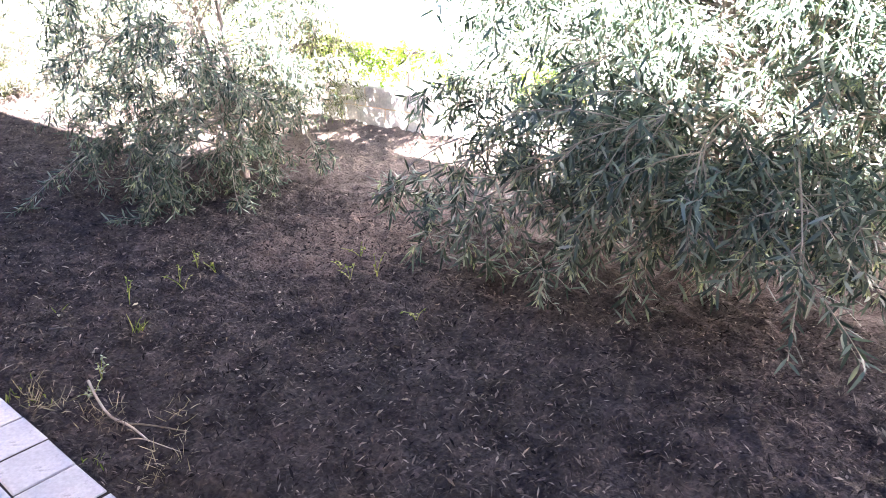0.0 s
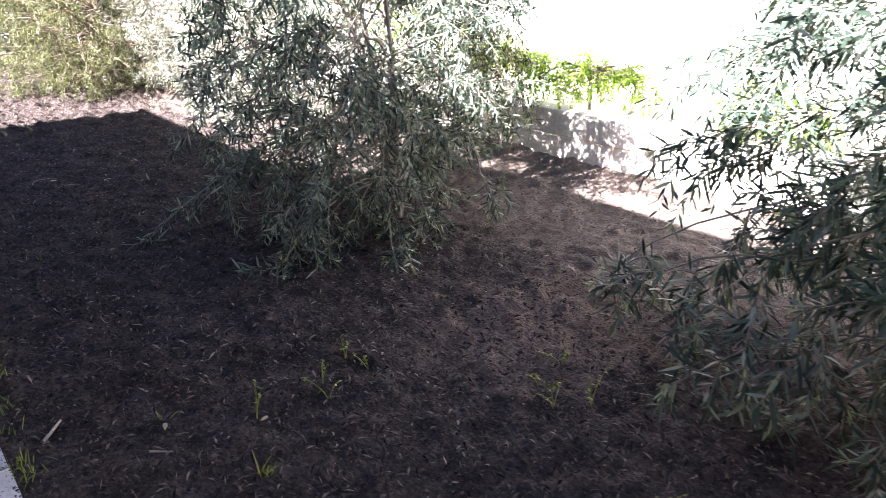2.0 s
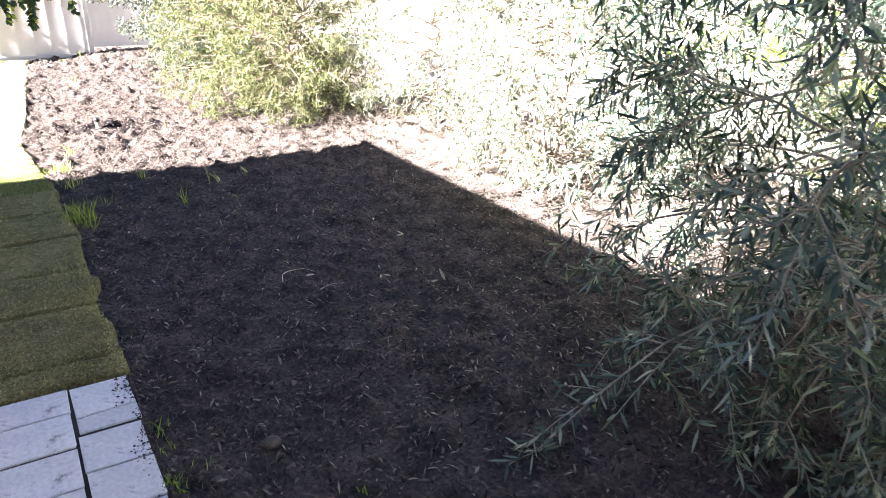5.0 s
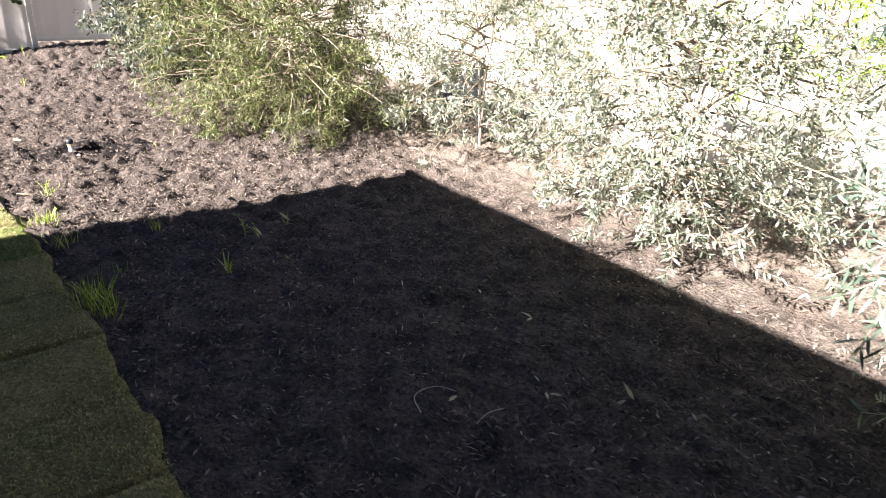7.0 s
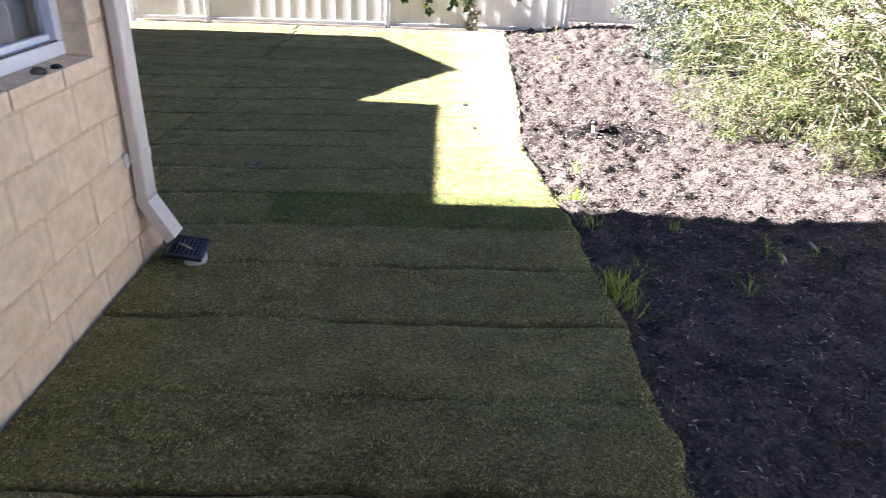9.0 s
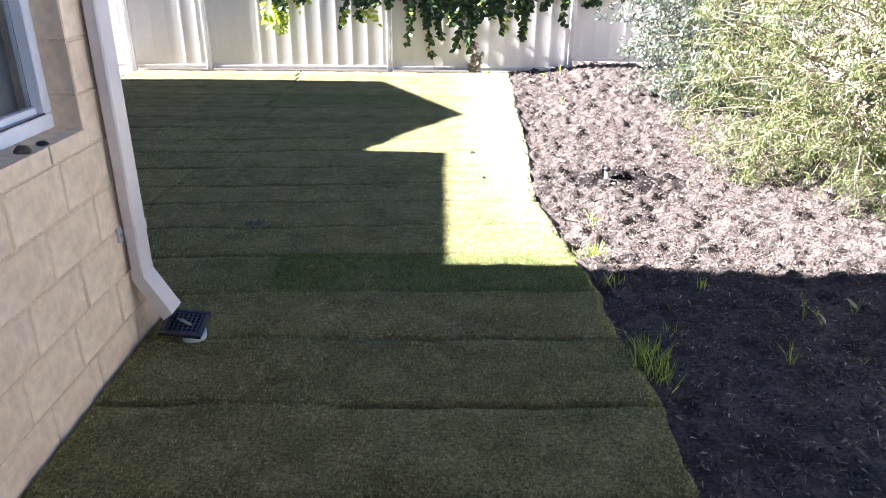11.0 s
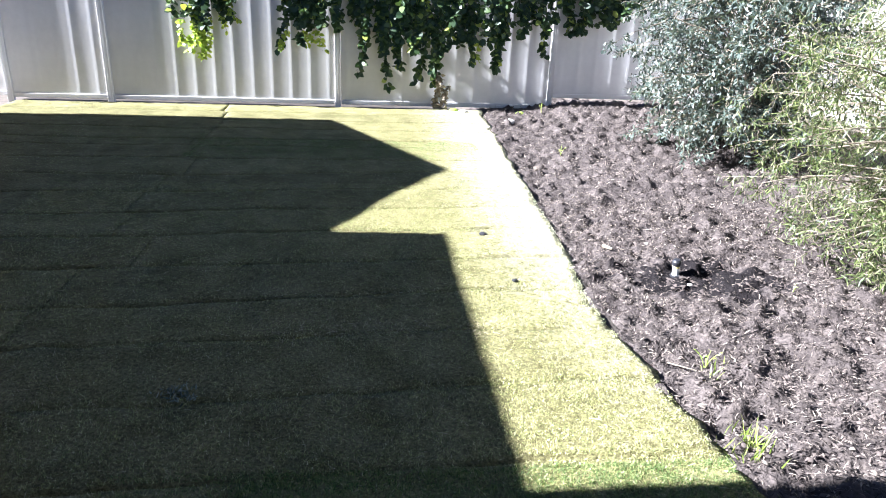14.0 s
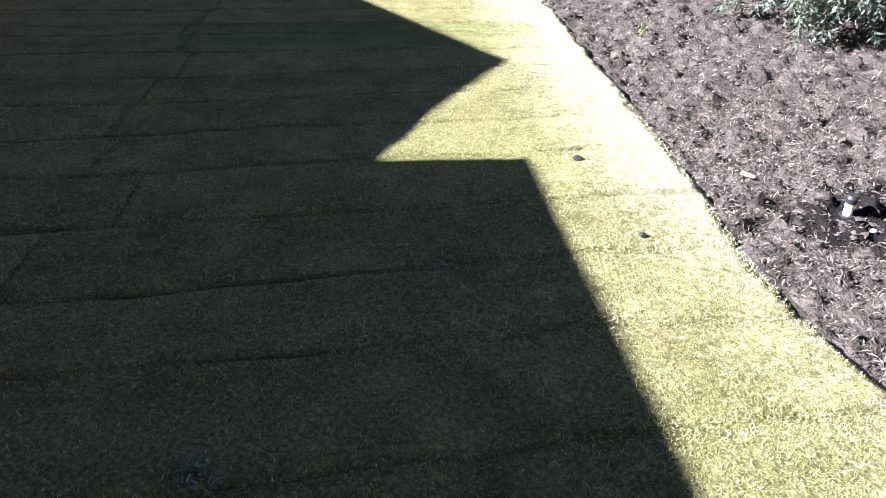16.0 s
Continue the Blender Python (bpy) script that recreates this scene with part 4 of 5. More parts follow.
def tuft(label, x, y, height, count, seed, mat=GRASS, spread=0.035, width=0.005, lean=0.35, name="grass_tuft", category="grass", z=None):
    r = np.random.RandomState(seed)
    z0 = float(bed_height(x, y)) if z is None else z
    p = np.stack([r.normal(0, spread, count), r.normal(0, spread, count), np.full(count, -0.005)], 1)
    d = np.stack([r.normal(0, lean, count), r.normal(0, lean, count), np.ones(count)], 1)
    n = r.normal(0, 1, (count, 3))
    v, t = leaf_arrays(p, d, n, height * r.uniform(0.5, 1.1, count), width, r.uniform(0.0, 0.5, count))
    ob = place(name, tri_mesh(name, v, t, mat))
    ob.location = (x, y, z0)
    return tagged(ob, label, category, kind="stuff")


def sprig(x, y, height, leaves, seed, mat=GRASS, label="small leafy yellow-green weed seedling in the mulch"):
    r = np.random.RandomState(seed)
    z0 = float(bed_height(x, y))
    th = empty("weed_seedling", pose(x, y, z0), label, "weed", "weed seedlings")
    wood, feet, ways = [], [], []
    for k in range(3):
        tip = np.array([r.normal(0, 0.035), r.normal(0, 0.035), height * r.uniform(0.6, 1.0)])
        ln = arc(np.array([0, 0, -0.01]), tip * np.array([0.3, 0.3, 0.7]), tip, 6)
        wood.append(tube_arrays(ln, np.linspace(0.002, 0.001, 6), 4))
        for j in range(leaves):
            feet.append(ln[r.randint(2, 6)])
            ways.append(r.normal(0, 1, 3) * np.array([1, 1, 0.4]) + np.array([0, 0, 0.2]))
    v, t = joined(wood)
    place("stem", tri_mesh("stem", v, t, GRASS), th)
    v, t = leaf_arrays(np.array(feet), np.array(ways), np.array([0, 0, 1.0]) + r.normal(0, 0.3, (len(feet), 3)), 0.016 * r.uniform(0.6, 1.2, len(feet)), 0.009, 0.2)
    tagged(place("foliage", tri_mesh("foliage", v, t, mat), th), kind="stuff")
    return th


for i, (x, y, h, n, s) in enumerate(((0.85, 4.60, 0.15, 64, 0.035), (0.82, 4.70, 0.11, 26, 0.025), (0.86, 4.50, 0.09, 16, 0.02), (0.80, 5.62, 0.11, 26, 0.035), (0.86, 5.74, 0.09, 16, 0.03), (0.92, 6.1, 0.08, 14, 0.03), (0.86, 5.35, 0.10, 18, 0.025))):
    tuft("bright green grass tuft at the lawn's edge", x, y, h, n, 100 + i, spread=s, lean=0.22)
for i, (x, y, h, n) in enumerate(((1.27, 5.26, 0.09, 12), (1.39, 4.62, 0.12, 10), (0.99, 4.90, 0.07, 4), (1.03, 4.88, 0.06, 3), (1.34, -0.16, 0.09, 12), (1.85, 5.02, 0.09, 5), (1.69, 4.66, 0.07, 3), (0.86, 5.7, 0.08, 10), (1.24, 1.97, 0.05, 4), (1.22, 0.30, 0.06, 4))):
    tuft("thin green grass weed standing in the mulch", x, y, h, n, 130 + i, spread=0.012, width=0.0045)
for i, (x, y, h, n) in enumerate(((0.85, 2.25, 0.09, 20), (0.83, 2.0, 0.11, 34), (0.87, 1.93, 0.08, 22), (0.86, 1.67, 0.08, 18), (0.83, 1.29, 0.12, 34), (0.88, 1.22, 0.09, 24), (0.85, 0.95, 0.12, 30), (0.84, 0.72, 0.09, 22), (0.85, -0.22, 0.07, 18), (0.83, -0.80, 0.07, 12), (0.84, 0.25, 0.07, 12), (0.86, -0.34, 0.05, 12))):
    tuft("yellowing grass tuft along the paver edge", x, y, h * 0.66, int(n * 0.7), 160 + i, spread=0.03, width=0.0045, lean=0.6)
er = np.random.RandomState(77)
for i in range(26):
    y = 0.15 + i * 0.095 + er.uniform(-0.03, 0.03)
    if er.rand() < 0.35:
        tuft("short yellow-green grass growing in the paver edge", 0.806 + er.uniform(0, 0.02), y, er.uniform(0.035, 0.075), int(er.uniform(8, 22)), 500 + i, spread=0.016, width=0.004, lean=0.3)
for i, (x, y, h, n) in enumerate(((0.88, -0.30, 0.09, 30), (0.95, -1.0, 0.07, 26), (1.02, -0.95, 0.07, 20), (0.98, -0.62, 0.07, 30), (0.9, -0.45, 0.08, 24), (1.0, -0.48, 0.06, 24), (1.12, -0.80, 0.06, 18))):
    tuft("dry straw-coloured grass clump beside the pavers", x, y, h, n, 180 + i, STRAW, 0.04, 0.003, 1.1, "dry_grass", "grass")
for i, (x, y) in enumerate(((1.69, 0.05), (1.72, 0.14), (1.88, 0.24), (1.91, 0.13), (2.25, -0.46), (2.36, -0.53), (2.31, -0.34), (2.14, -0.97), (1.62, 5.0), (1.66, 4.92), (2.48, -0.30), (1.45, 0.10), (0.93, 1.62), (1.30, 9.6), (1.55, 11.3), (0.86, 5.68), (0.92, 6.15))):
    sprig(x, y, 0.07 + 0.02 * (i % 3), 4, 200 + i)
sprig(1.08, -0.38, 0.07, 7, 241, LEAF_TIP, "pale-leaved uprooted weed beside the forked twig")
sprig(1.02, -0.44, 0.05, 6, 242, LEAF_TIP, "pale-leaved uprooted weed beside the forked twig")
sprig(1.72, 6.85, 0.06, 4, 240, LEAF_DRY, "pale leafy seedling near the sprinkler")

# ---------- sprinkler ----------
sz = float(bed_height(1.23, 7.11))
spr = empty("sprinkler", pose(1.23, 7.11, sz, 3, -4, 0), "black pop-up garden sprinkler with a cream collar standing in wet mulch", "sprinkler")
part("body", cyl_bm(0.017, 0.017, -0.05, 0.049, 16), PVC, spr, "white riser body")
part("collar", cyl_bm(0.019, 0.019, 0.0495, 0.062, 16), YELLOW, spr, "cream yellow collar")
bm = cyl_bm(0.021, 0.023, 0.0622, 0.083, 18)
cyl_bm(0.023, 0.017, 0.083, 0.094, 18, bm)
part("cap", bm, BLACK, spr, "black ribbed nozzle cap")
part("skirt", cyl_bm(0.03, 0.026, -0.02, 0.008, 16), BLACK, spr)

# hose connector on the lawn
con = empty("hose_connector", pose(-1.44, 5.42, 0.032, 0, 90, 25), "orange and grey plastic hose connector lying on the turf", "hose connector")
part("grip", cyl_bm(0.020, 0.018, -0.03, 0.02, 16), ORANGE, con)
part("nut", cyl_bm(0.021, 0.021, 0.0205, 0.052, 12), GREYBLUE, con)
part("tip", cyl_bm(0.015, 0.013, 0.0525, 0.06, 12), PVC, con)


def twig(label, pts, radius, mat=None, name="twig"):
    """A fallen twig lying along some places of the bed."""
    pts = [np.array((x, y, float(bed_height(x, y)) + dz)) for x, y, dz in pts]
    ln = np.array(pts)
    for _ in range(3):
        a, b = ln[:-1], ln[1:]
        cut = np.stack([a * 0.75 + b * 0.25, a * 0.25 + b * 0.75], 1).reshape(-1, 3)
        ln = np.concatenate([ln[:1], cut, ln[-1:]])
    v, t = tube_arrays(ln - ln[0], np.linspace(radius, radius * 0.5, len(ln)), 6)
    ob = place(name, tri_mesh(name, v, t, mat or WOOD_CHIP, True))
    ob.location = ln[0]
    return tagged(ob, label, "twig")


twig("pale forked twig lying on the mulch by the pavers", [(1.02, -0.42, 0.05), (0.99, -0.53, 0.035), (0.97, -0.66, 0.02), (0.985, -0.75, 0.02), (0.995, -0.85, 0.012)], 0.006)
rr = np.random.RandomState(31)
for i in range(16):
    a = rr.uniform(0, 6.28)
    c = np.array((0.965 + rr.normal(0, 0.025), -0.66 + rr.normal(0, 0.07)))
    d = np.array((math.cos(a), math.sin(a))) * rr.uniform(0.03, 0.08)
    e = np.array((-d[1], d[0])) * rr.uniform(-0.8, 0.8)
    twig("thin brown root fibre tangled round the pale twig", [(*c, 0.012), (*(c + d * 0.5 + e), rr.uniform(0.01, 0.05)), (*(c + d), 0.008)], 0.0016, TWIG, "root_fibre")
twig("thin curved dry stalk on the mulch by the pavers", [(0.95, -0.80, 0.01), (0.97, -0.85, 0.03), (1.0, -0.89, 0.018), (1.03, -0.97, 0.008)], 0.0026)
twig("thin grey twig on the mulch by the pavers", [(0.99, -0.72, 0.012), (1.03, -0.79, 0.03), (1.10, -0.91, 0.012)], 0.004, TWIG)
twig("curled dry stem on the mulch", [(1.50, 3.31, 0.01), (1.53, 3.41, 0.02), (1.63, 3.41, 0.015), (1.66, 3.33, 0.01)], 0.0018)
twig("thin dry stem on the mulch", [(1.62, 3.18, 0.008), (1.68, 3.20, 0.012), (1.75, 3.20, 0.006)], 0.0018)
twig("pale stick on the mulch near the paving", [(0.90, 0.42, 0.01), (0.97, 0.50, 0.012)], 0.007)
twig("pale stub of branch beside the sprinkler", [(0.93, 7.40, 0.016), (0.97, 7.355, 0.012)], 0.014, TWIG)
twig("green-white stem lying at the lawn's edge", [(0.78, 6.18, 0.02), (0.88, 6.10, 0.012)], 0.0035, TWIG)
twig("dry fallen leaf stalk on the mulch", [(1.13, 0.16, 0.01), (1.18, 0.10, 0.008)], 0.004)


def curl_leaf(x, y, length, yaw, rise, seed):
    r = np.random.RandomState(seed)
    d = np.array([[math.cos(yaw), math.sin(yaw), rise]])
    v, t = leaf_arrays(np.zeros((1, 3)), d, np.array([[0, 0, 1.0]]) + r.normal(0, 0.3, (1, 3)), length, length * 0.22, 0.35)
    ob = place("fallen_leaf", tri_mesh("fallen_leaf", v, t, STRAW))
    ob.location = (x, y, float(bed_height(x, y)) + 0.012)
    return tagged(ob, "pale dry fallen leaf curled on the mulch", "leaf", "fallen leaves")


for i, (x, y, ln_, yaw, rise) in enumerate(((2.13, 2.98, 0.065, 1.9, 1.2), (2.10, 2.99, 0.06, 3.0, 0.0), (2.20, 3.57, 0.06, 0.4, 0.1), (2.26, 3.60, 0.05, 2.0, 0.6), (2.22, 3.88, 0.05, 1.0, 0.2), (1.60, 3.30, 0.06, 0.3, 0.1), (1.93, 3.12, 0.04, 2.2, 0.2),
                                            (2.68, -1.57, 0.05, 0.5, 0.1), (1.20, 0.22, 0.07, 1.2, 0.1), (1.89, 3.14, 0.05, 1.0, 0.3), (1.66, 4.90, 0.06, 1.5, 0.8), (1.88, 5.04, 0.07, 2.5, 0.9), (1.45, 0.08, 0.05, 0.2, 0.1))):
    curl_leaf(x, y, ln_, yaw, rise, 300 + i)


def pebble(x, y, size, seed, label, mat=STONE, z=None, name="pebble"):
    r = np.random.RandomState(seed)
    bm = bmesh.new()
    bmesh.ops.create_icosphere(bm, subdivisions=2, radius=size)
    for v in bm.verts:
        v.co = Vector((v.co.x * 1.25, v.co.y, v.co.z * 0.7)) * (1 + 0.25 * noise.noise(v.co * (1.2 / size) + Vector((seed, 0, 0))))
    ob = part(name, bm, mat)
    ob.location = (x, y, (float(bed_height(x, y)) if z is None else z) + size * 0.45)
    return tagged(ob, label, "stone", "loose stones")


pebble(1.14, 11.0, 0.045, 1, "pale rounded stone at the bed's far corner")
pebble(0.72, 11.45, 0.04, 2, "pale rounded stone beside the fence", z=0.0)
pebble(0.62, 11.52, 0.04, 11, "pale green windfall fruit beside the fence", LEAF_LIME, 0.0, "windfall_fruit")
pebble(1.35, 11.45, 0.04, 12, "pale green windfall fruit on the mulch by the fence", LEAF_LIME, None, "windfall_fruit")
pebble(1.02, 9.25, 0.03, 3, "small brown clod on the mulch", SOIL)
pebble(1.25, 6.98, 0.011, 4, "small pale stone by the sprinkler")
pebble(1.25, 7.55, 0.012, 5, "small white stone in the wet mulch")
pebble(0.29, 7.58, 0.018, 6, "small dark pebble on the lawn", BLACK, 0.012)
pebble(0.34, 6.94, 0.012, 7, "tiny dark pebble on the lawn", BLACK, 0.012)
pebble(1.10, 2.30, 0.024, 8, "brown clod of soil on the mulch", SOIL)
pebble(-1.18, 4.33, 0.022, 9, "flat grey pebble on the window sill", SOIL, 0.878)
pebble(-1.17, 4.42, 0.014, 10, "small dark pebble on the window sill", BLACK, 0.880)

# ---------- lawn of turf rolls ----------
ROWS = [2.875, 3.03, 3.45, 3.88, 4.31, 4.76, 5.18, 5.60, 6.03, 6.44, 6.81, 7.24, 7.66, 8.06, 8.48, 8.90, 9.30, 9.72, 9.97, 10.40, 10.82, 11.24, 11.64]
lawn = empty("lawn", pose(0, 0, 0), "newly laid green and straw-coloured turf rolls with visible seams", "lawn", kind="structure")
tr = np.random.RandomState(5)


def turf_height(x, y):
    return 0.012 + 0.007 * lattice(x, y, 0.5, 41) + 0.004 * lattice(x, y, 0.12, 42) + 0.003 * lattice(x, y, 0.04, 43)


def seam(k, x):
    """The wavering joint between two rows of turf."""
    skew = 0.065 * np.clip(x + 0.35, -1.6, 0.55) if 4.9 < ROWS[k] < 9.0 else 0.0
    return ROWS[k] + skew + 0.022 * lattice(x, np.full_like(x, k * 3.3), 0.7, 44) + 0.012 * lattice(x, np.full_like(x, k * 5.1), 0.13, 45)


def turf_roll(k, x0, x1):
    n, m = max(8, int((x1 - x0) / 0.045)), 10
    fx, fy = np.meshgrid(np.linspace(0, 1, n), np.linspace(0, 1, m))
    xa, xb = np.full((m, n), float(x0)), np.full((m, n), float(x1))
    yy0 = ROWS[k] + (ROWS[k + 1] - ROWS[k]) * fy
    if x1 > 0.3:
        xb = lawn_edge(yy0) + 0.025 * lattice(yy0, yy0 * 0 + 7, 0.16, 46) + 0.012 * lattice(yy0, yy0 * 0 + 3, 0.05, 47)
    x = xa + (xb - xa) * fx
    gap_w = 0.001 + 0.034 * np.clip(lattice(x[0], x[0] * 0 + k * 9.7, 0.45, 48) - 0.05, 0, 1)
    ya, yb = seam(k, x[0]) + gap_w, seam(k + 1, x[0]) - 0.002
    y = ya[None] * (1 - fy) + yb[None] * fy
    edge = np.minimum(np.minimum(fx, 1 - fx) * (x1 - x0), np.minimum(fy, 1 - fy) * 0.42)
    z = turf_height(x, y) - 0.006 * np.exp(-edge / 0.008) + 0.002 * (tr.rand() - 0.5)
    v = np.stack([x, y, z], -1).reshape(-1, 3)
    q = (np.arange(m - 1)[:, None] * n + np.arange(n - 1)[None]).reshape(-1, 1)
    t = np.concatenate([q + np.array([[0, 1, n + 1]]), q + np.array([[0, n + 1, n]])], 0)
    rim = np.concatenate([np.arange(n), np.arange(1, m) * n + n - 1, (m - 1) * n + np.arange(n - 2, -1, -1), np.arange(m - 2, 0, -1) * n])
    low_v = v[rim] - np.array([0, 0, 0.05])
    a = rim
    b = np.roll(rim, -1)
    c = len(v) + np.arange(len(rim))
    e = np.roll(c, -1)
    t = np.concatenate([t, np.stack([a, c, e], 1), np.stack([a, e, b], 1)])
    return place("turf_roll", tri_mesh("turf_roll", np.concatenate([v, low_v]), t, TURF, True), lawn)


for k in range(len(ROWS) - 1):
    if ROWS[k] < 4.9:
        turf_roll(k, WALL_X + 0.015, 0.8)
    else:
        cut = -1.72 + 0.12 * tr.normal() * (k % 2)
        turf_roll(k, cut + 0.004, 0.8)
        turf_roll(k, -3.92, cut - 0.004)


def blades(count, x0, x1, y0, y1, seed, h=(0.005, 0.014)):
    r = np.random.RandomState(seed)
    x, y = r.uniform(x0, x1, count), r.uniform(y0, y1, count)
    keep = (x < lawn_edge(y) - 0.004) & ((y > 4.99) | (x > WALL_X + 0.02))
    patch = 0.6 * lattice(x, y, 0.10, 49) + 0.4 * lattice(x, y, 0.4, 50) + 1.0 * lattice(x, y, 0.032, 51)
    keep &= r.uniform(-1.2, 0.9, count) < patch + 0.35
    near = np.full(count, 9.0)
    for k in range(len(ROWS)):
        if y0 - 0.3 < ROWS[k] < y1 + 0.3:
            open_w = np.clip(lattice(x, x * 0 + k * 9.7, 0.45, 48) - 0.05, 0, 1)
            near = np.minimum(near, np.abs(y - seam(k, x) - 0.006) - 0.034 * open_w)
    keep &= near > r.uniform(0, 0.006, count)
    x, y = x[keep], y[keep]
    p = np.stack([x, y, turf_height(x, y) - 0.002], 1)
    d = np.stack([r.normal(0, 0.9, len(x)), r.normal(0, 0.9, len(x)), np.ones(len(x))], 1)
    s = unit(np.cross(d, r.normal(0, 1, (len(x), 3)))) * r.uniform(0.0006, 0.0013, (len(x), 1))
    ln = r.uniform(*h, len(x))[:, None]
    v = np.stack([p - s, p + s, p + unit(d) * ln], 1).reshape(-1, 3)
    return v, np.arange(len(v)).reshape(-1, 3)


v, t = joined([blades(330000, -1.15, 0.82, 2.9, 6.4, 71), blades(70000, -2.4, -1.15, 5.0, 6.4, 79), blades(230000, -2.4, 0.82, 6.4, 8.6, 72), blades(110000, -3.9, 0.95, 8.6, 11.6, 73)])
ob = place("grass_blades", tri_mesh("grass_blades", v, t, BLADES), lawn)
v, t = joined([blades(42000, -0.75, 0.78, 5.19, 5.60, 75, (0.009, 0.022)), blades(9000, -1.1, -0.6, 5.19, 5.62, 76), blades(26000, -1.75, 0.6, 9.32, 9.97, 77, (0.009, 0.022)), blades(9000, -3.8, -1.7, 9.75, 10.35, 78)])
tagged(place("greener_blades", tri_mesh("greener_blades", v, t, BLADES_GREEN), lawn, "fresher dark-green strip of turf"), kind="stuff")
tagged(ob, kind="stuff")
r = np.random.RandomState(74)
n = 2200
x, y = r.uniform(-2.4, 0.75, n), r.uniform(3.0, 9.5, n)
x[:320], y[:320] = r.uniform(-0.75, 0.20, 320), r.normal(6.47, 0.045, 320)
x[320:420], y[320:420] = r.uniform(-1.1, 0.2, 100), r.normal(6.82, 0.03, 100)
keep = (x < lawn_edge(y) - 0.02) & ((y > 5) | (x > -1.1))
x, y = x[keep], y[keep]
p = np.stack([x, y, turf_height(x, y) + 0.012], 1)
a = r.uniform(0, 6.28, len(x))
v, t = leaf_arrays(p, np.stack([np.cos(a), np.sin(a), r.normal(0.05, 0.25, len(x))], 1), np.array([0, 0, 1.0]) + r.normal(0, 0.3, p.shape), r.uniform(0.014, 0.036, len(x)), 0.0016, r.uniform(-0.3, 0.4, len(x)))
tagged(place("loose_straw", tri_mesh("loose_straw", v, t, STRAW), lawn, "loose dry grass clippings"), kind="stuff")
tuft("torn grey-green clump of turf at a seam", -1.01, 6.04, 0.026, 110, 400, LEAF_SILVER, 0.028, 0.006, 1.2, "turf_clump", "grass", 0.012)
bm = box_bm(WALL_X - 0.02, 2.85, -0.11, 0.70, 12.0, -0.022)
box_bm(-3.95, 4.95, -0.11, WALL_X - 0.021, 12.0, -0.022, bm=bm)
tagged(part("lawn_soil", bm, JOINT), "dark soil under the turf", "soil", kind="structure")

# ---------- paving ----------
PITCH = 0.1885
paving = tagged(part("pavement", box_bm(WALL_X - 0.02, -6.2, -0.11, 0.795, 2.845, -0.0035), JOINT), "pale grey paver path with sandy weedy joints", "pavement", kind="structure")


def slab_mesh(name, lx, ly, seed):
    """A paver with softened edges."""
    r = np.random.RandomState(seed)
    bm = box_bm(-lx / 2, -ly / 2, -0.05, lx / 2, ly / 2, 0.0)
    top = [e for e in bm.edges if all(v.co.z > -0.01 for v in e.verts)]
    bmesh.ops.bevel(bm, geom=top, offset=0.004, segments=2, affect="EDGES", profile=0.6)
    for v in bm.verts:
        v.co += Vector(r.normal(0, 0.0008, 3))
    me = bpy.data.meshes.new(name)
    bm.to_mesh(me)
    bm.free()
    me.materials.append(PAVER)
    return me


HEAD = [slab_mesh("paver", 0.172, PITCH - 0.011, s) for s in range(3)]
HALF = slab_mesh("paver", 0.172, PITCH * 0.5 - 0.011, 9)
LONG = [slab_mesh("paver", 0.364, PITCH - 0.012, s + 4) for s in range(3)]
pr = np.random.RandomState(8)
FIRST = slab_mesh("paver", 0.366, 0.139, 12)


def lay(me, x, y):
    ob = place("paver", me, paving)
    ob.matrix_world = pose(x + pr.normal(0, 0.0015), y + pr.normal(0, 0.0015), 0.002 + pr.normal(0, 0.0012), pr.normal(0, 0.25), pr.normal(0, 0.25), pr.normal(0, 0.35))


y = 2.868
k = 0
while y > -4.2:
    if k == 1:
        lay(HALF, 0.709, y - PITCH * 0.25)
        y -= PITCH * 0.5
    else:
        lay(HEAD[k % 3], 0.709, y - PITCH / 2)
        y -= PITCH
    k += 1
for c in range(4):
    cx = 0.432 - c * 0.375
    y, k = 2.72 - 0.02 * c, 0
    ob = place("paver", FIRST, paving)
    ob.location = (cx, 2.794, 0.002)
    while y > -4.2:
        lay(LONG[(k + c) % 3], cx, y - PITCH / 2)
        y -= PITCH
        k += 1
patch_paving = tagged(part("pavement_rear", box_bm(-6.4, 7.32, -0.1, -3.955, 11.30, -0.004), JOINT), "pale paved strip beside the rear room", "pavement", kind="structure")
for i in range(6):
    for j in range(20):
        ob = place("paver", LONG[(i + j) % 3], patch_paving)
        ob.location = (-4.15 - i * 0.375, 11.18 - j * PITCH, 0.004)

# ---------- retaining wall of limestone blocks ----------
retain = tagged(part("retaining_wall", box_bm(RETAIN_X + 0.012, -7.4, -0.1, RETAIN_X + 0.20, 11.74, 0.355), MORTAR), "cream limestone retaining wall along the bed", "wall", kind="structure")
bms = []
for s in range(4):
    r = np.random.RandomState(40 + s)
    bm = box_bm(0.0, -0.245, 0.0, 0.20, 0.245, 0.182, 0.008, 2)
    for v in bm.verts:
        v.co += Vector(r.normal(0, 0.002, 3))
    me = bpy.data.meshes.new("block")
    bm.to_mesh(me)
    bm.free()
    me.materials.append(LIMESTONE)
    bms.append(me)
for c in range(2):
    for i in range(38):
        ob = place("block", bms[(i * 3 + c) % 4], retain)
        ob.location = (RETAIN_X + (0.004 if i % 2 else 0.0), -7.1 + i * 0.5 + 0.25 * c, 0.0 + c * 0.19 + 0.002)

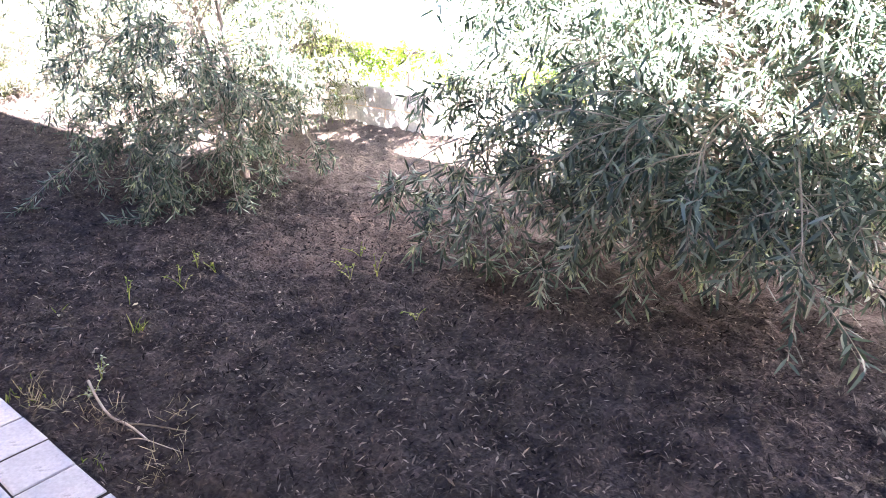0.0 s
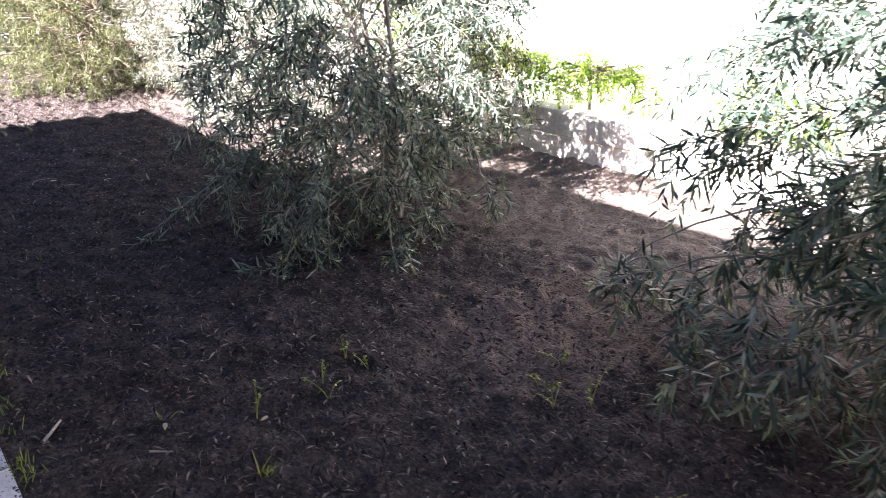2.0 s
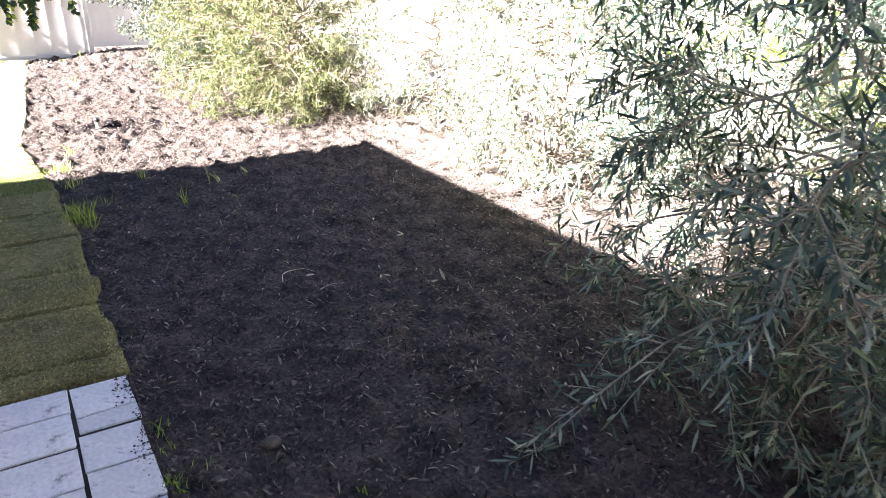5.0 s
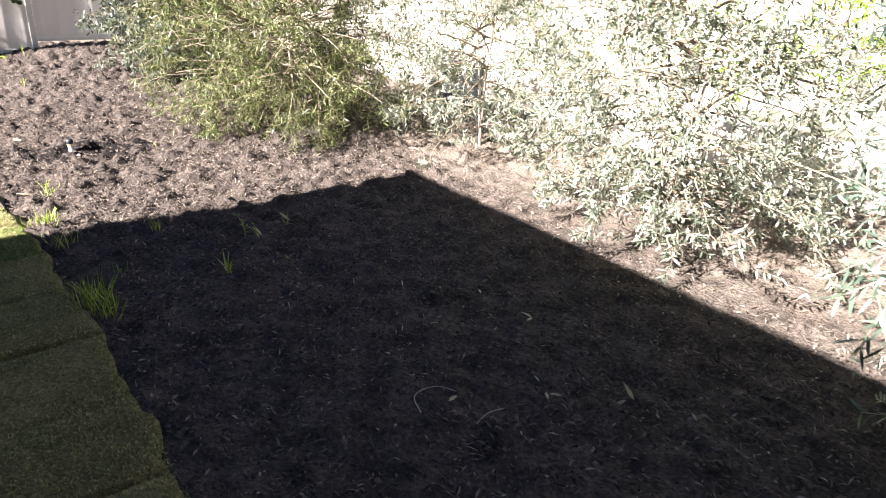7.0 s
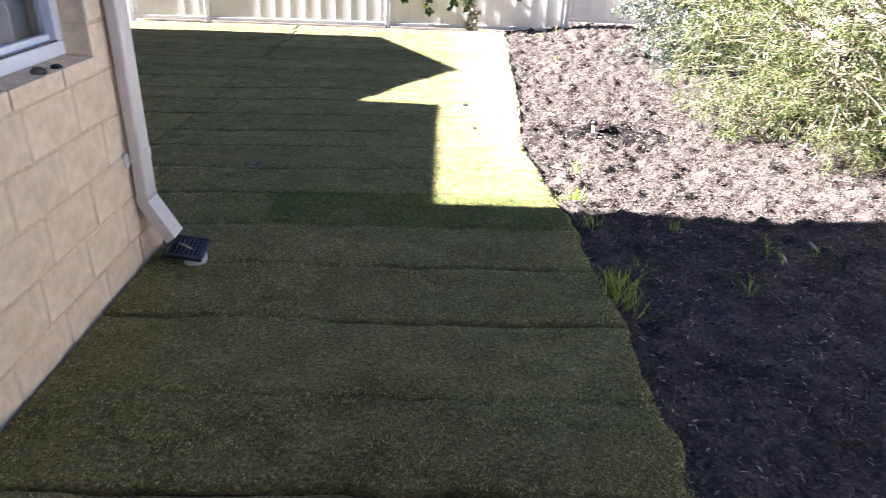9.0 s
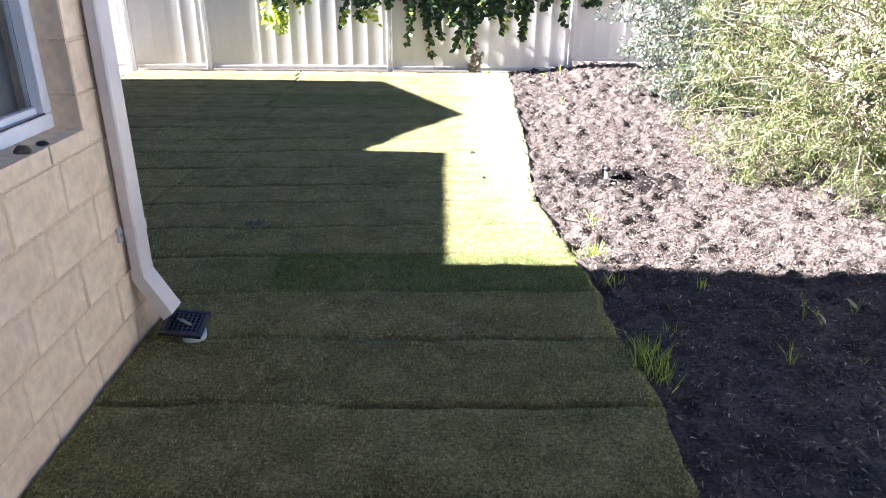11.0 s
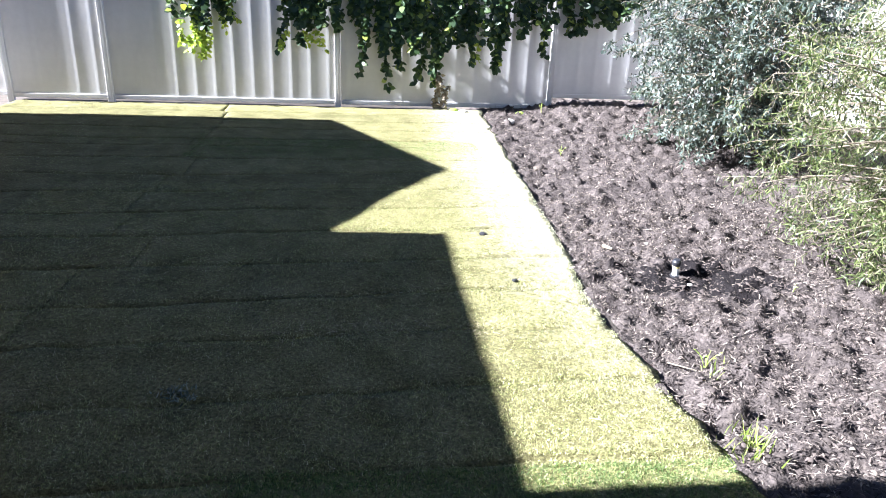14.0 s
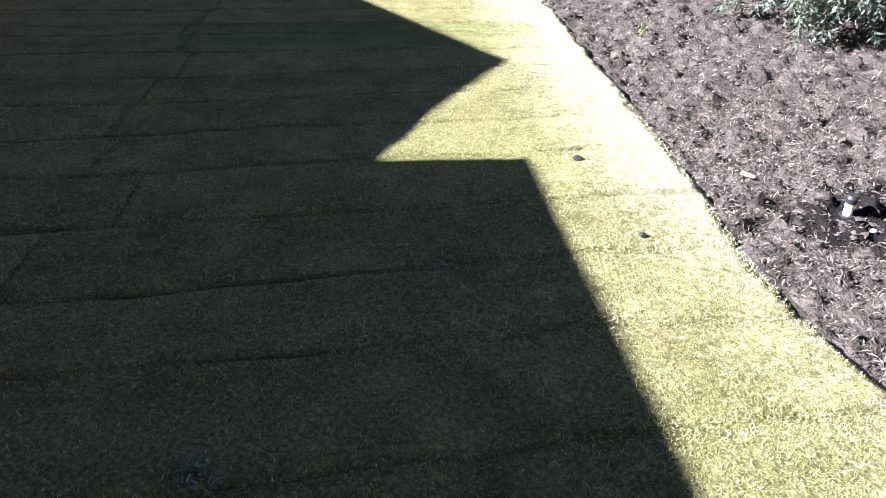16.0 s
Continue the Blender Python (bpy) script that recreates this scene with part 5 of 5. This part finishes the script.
# ---------- bricks of the house wall ----------
def brick_mesh(ly, lz, seed, lx=0.10):
    r = np.random.RandomState(seed)
    bm = box_bm(-lx, -ly / 2, 0, 0, ly / 2, lz)
    front = [e for e in bm.edges if all(v.co.x > -0.01 for v in e.verts)]
    bmesh.ops.bevel(bm, geom=front, offset=0.004, segments=1, affect="EDGES")
    for v in bm.verts:
        v.co += Vector((r.normal(0, 0.0012), r.normal(0, 0.0012), r.normal(0, 0.0012)))
    me = bpy.data.meshes.new("brick")
    bm.to_mesh(me)
    bm.free()
    me.materials.append(BRICK)
    return me


STOCK = {}


def brick_of(ly, seed, lz=0.163):
    key = (round(ly, 2), seed % 4, lz)
    if key not in STOCK:
        STOCK[key] = brick_mesh(key[0], lz, seed)
    return STOCK[key]


OFFSET = [4.30, 4.13, 4.345, 4.445, 4.30, 4.45, 4.30, 4.45, 4.30, 4.45, 4.30, 4.45, 4.30, 4.45]
rest = bmesh.new()
for c in range(15):
    z = -0.04 + (c - 1) * 0.172 + 0.0045
    start = OFFSET[c % 14]
    y = start - 0.31 * math.floor((start + 6.0) / 0.31)
    while y < CORNER_Y - 0.02:
        a, b = y + 0.0045, min(y + 0.3055, CORNER_Y)
        y += 0.31
        if z + 0.163 > 2.39:
            continue
        spans = [(a, b)]
        if z > 0.80 and z < WIN_Z1 - 0.02:
            spans = [(a, min(b, WIN_Y0)), (max(a, WIN_Y1), b)]
        for p, q in spans:
            if q - p < 0.03:
                continue
            if p > 2.0 and z < 1.8:
                ob = place("brick", brick_of(q - p, c * 7 + int(p * 10)), wall_east)
                ob.location = (WALL_X + pr.normal(0, 0.0012), (p + q) / 2, z)
            else:
                box_bm(WALL_X - 0.1, p, z, WALL_X, q, z + 0.163, bm=rest)
tagged(part("brickwork", rest, BRICK, wall_east), kind="stuff")
# sloping sill bricks and the window's reveal
y, k = WIN_Y0, 0
while y < WIN_Y1 - 0.05:
    q = min(y + 0.305, WIN_Y1)
    bm = bmesh.new()
    vs = [[bm.verts.new((WALL_X + px, yy, pz)) for px, pz in ((-0.10, 0.824), (0.004, 0.824), (0.004, 0.880), (-0.10, 0.885))] for yy in (y + 0.003, q - 0.003)]
    for i in range(4):
        bm.faces.new((vs[0][i], vs[0][(i + 1) % 4], vs[1][(i + 1) % 4], vs[1][i]))
    bm.faces.new(list(reversed(vs[0])))
    bm.faces.new(vs[1])
    bmesh.ops.recalc_face_normals(bm, faces=bm.faces)
    part("brick", bm, BRICK, wall_east)
    y += 0.31
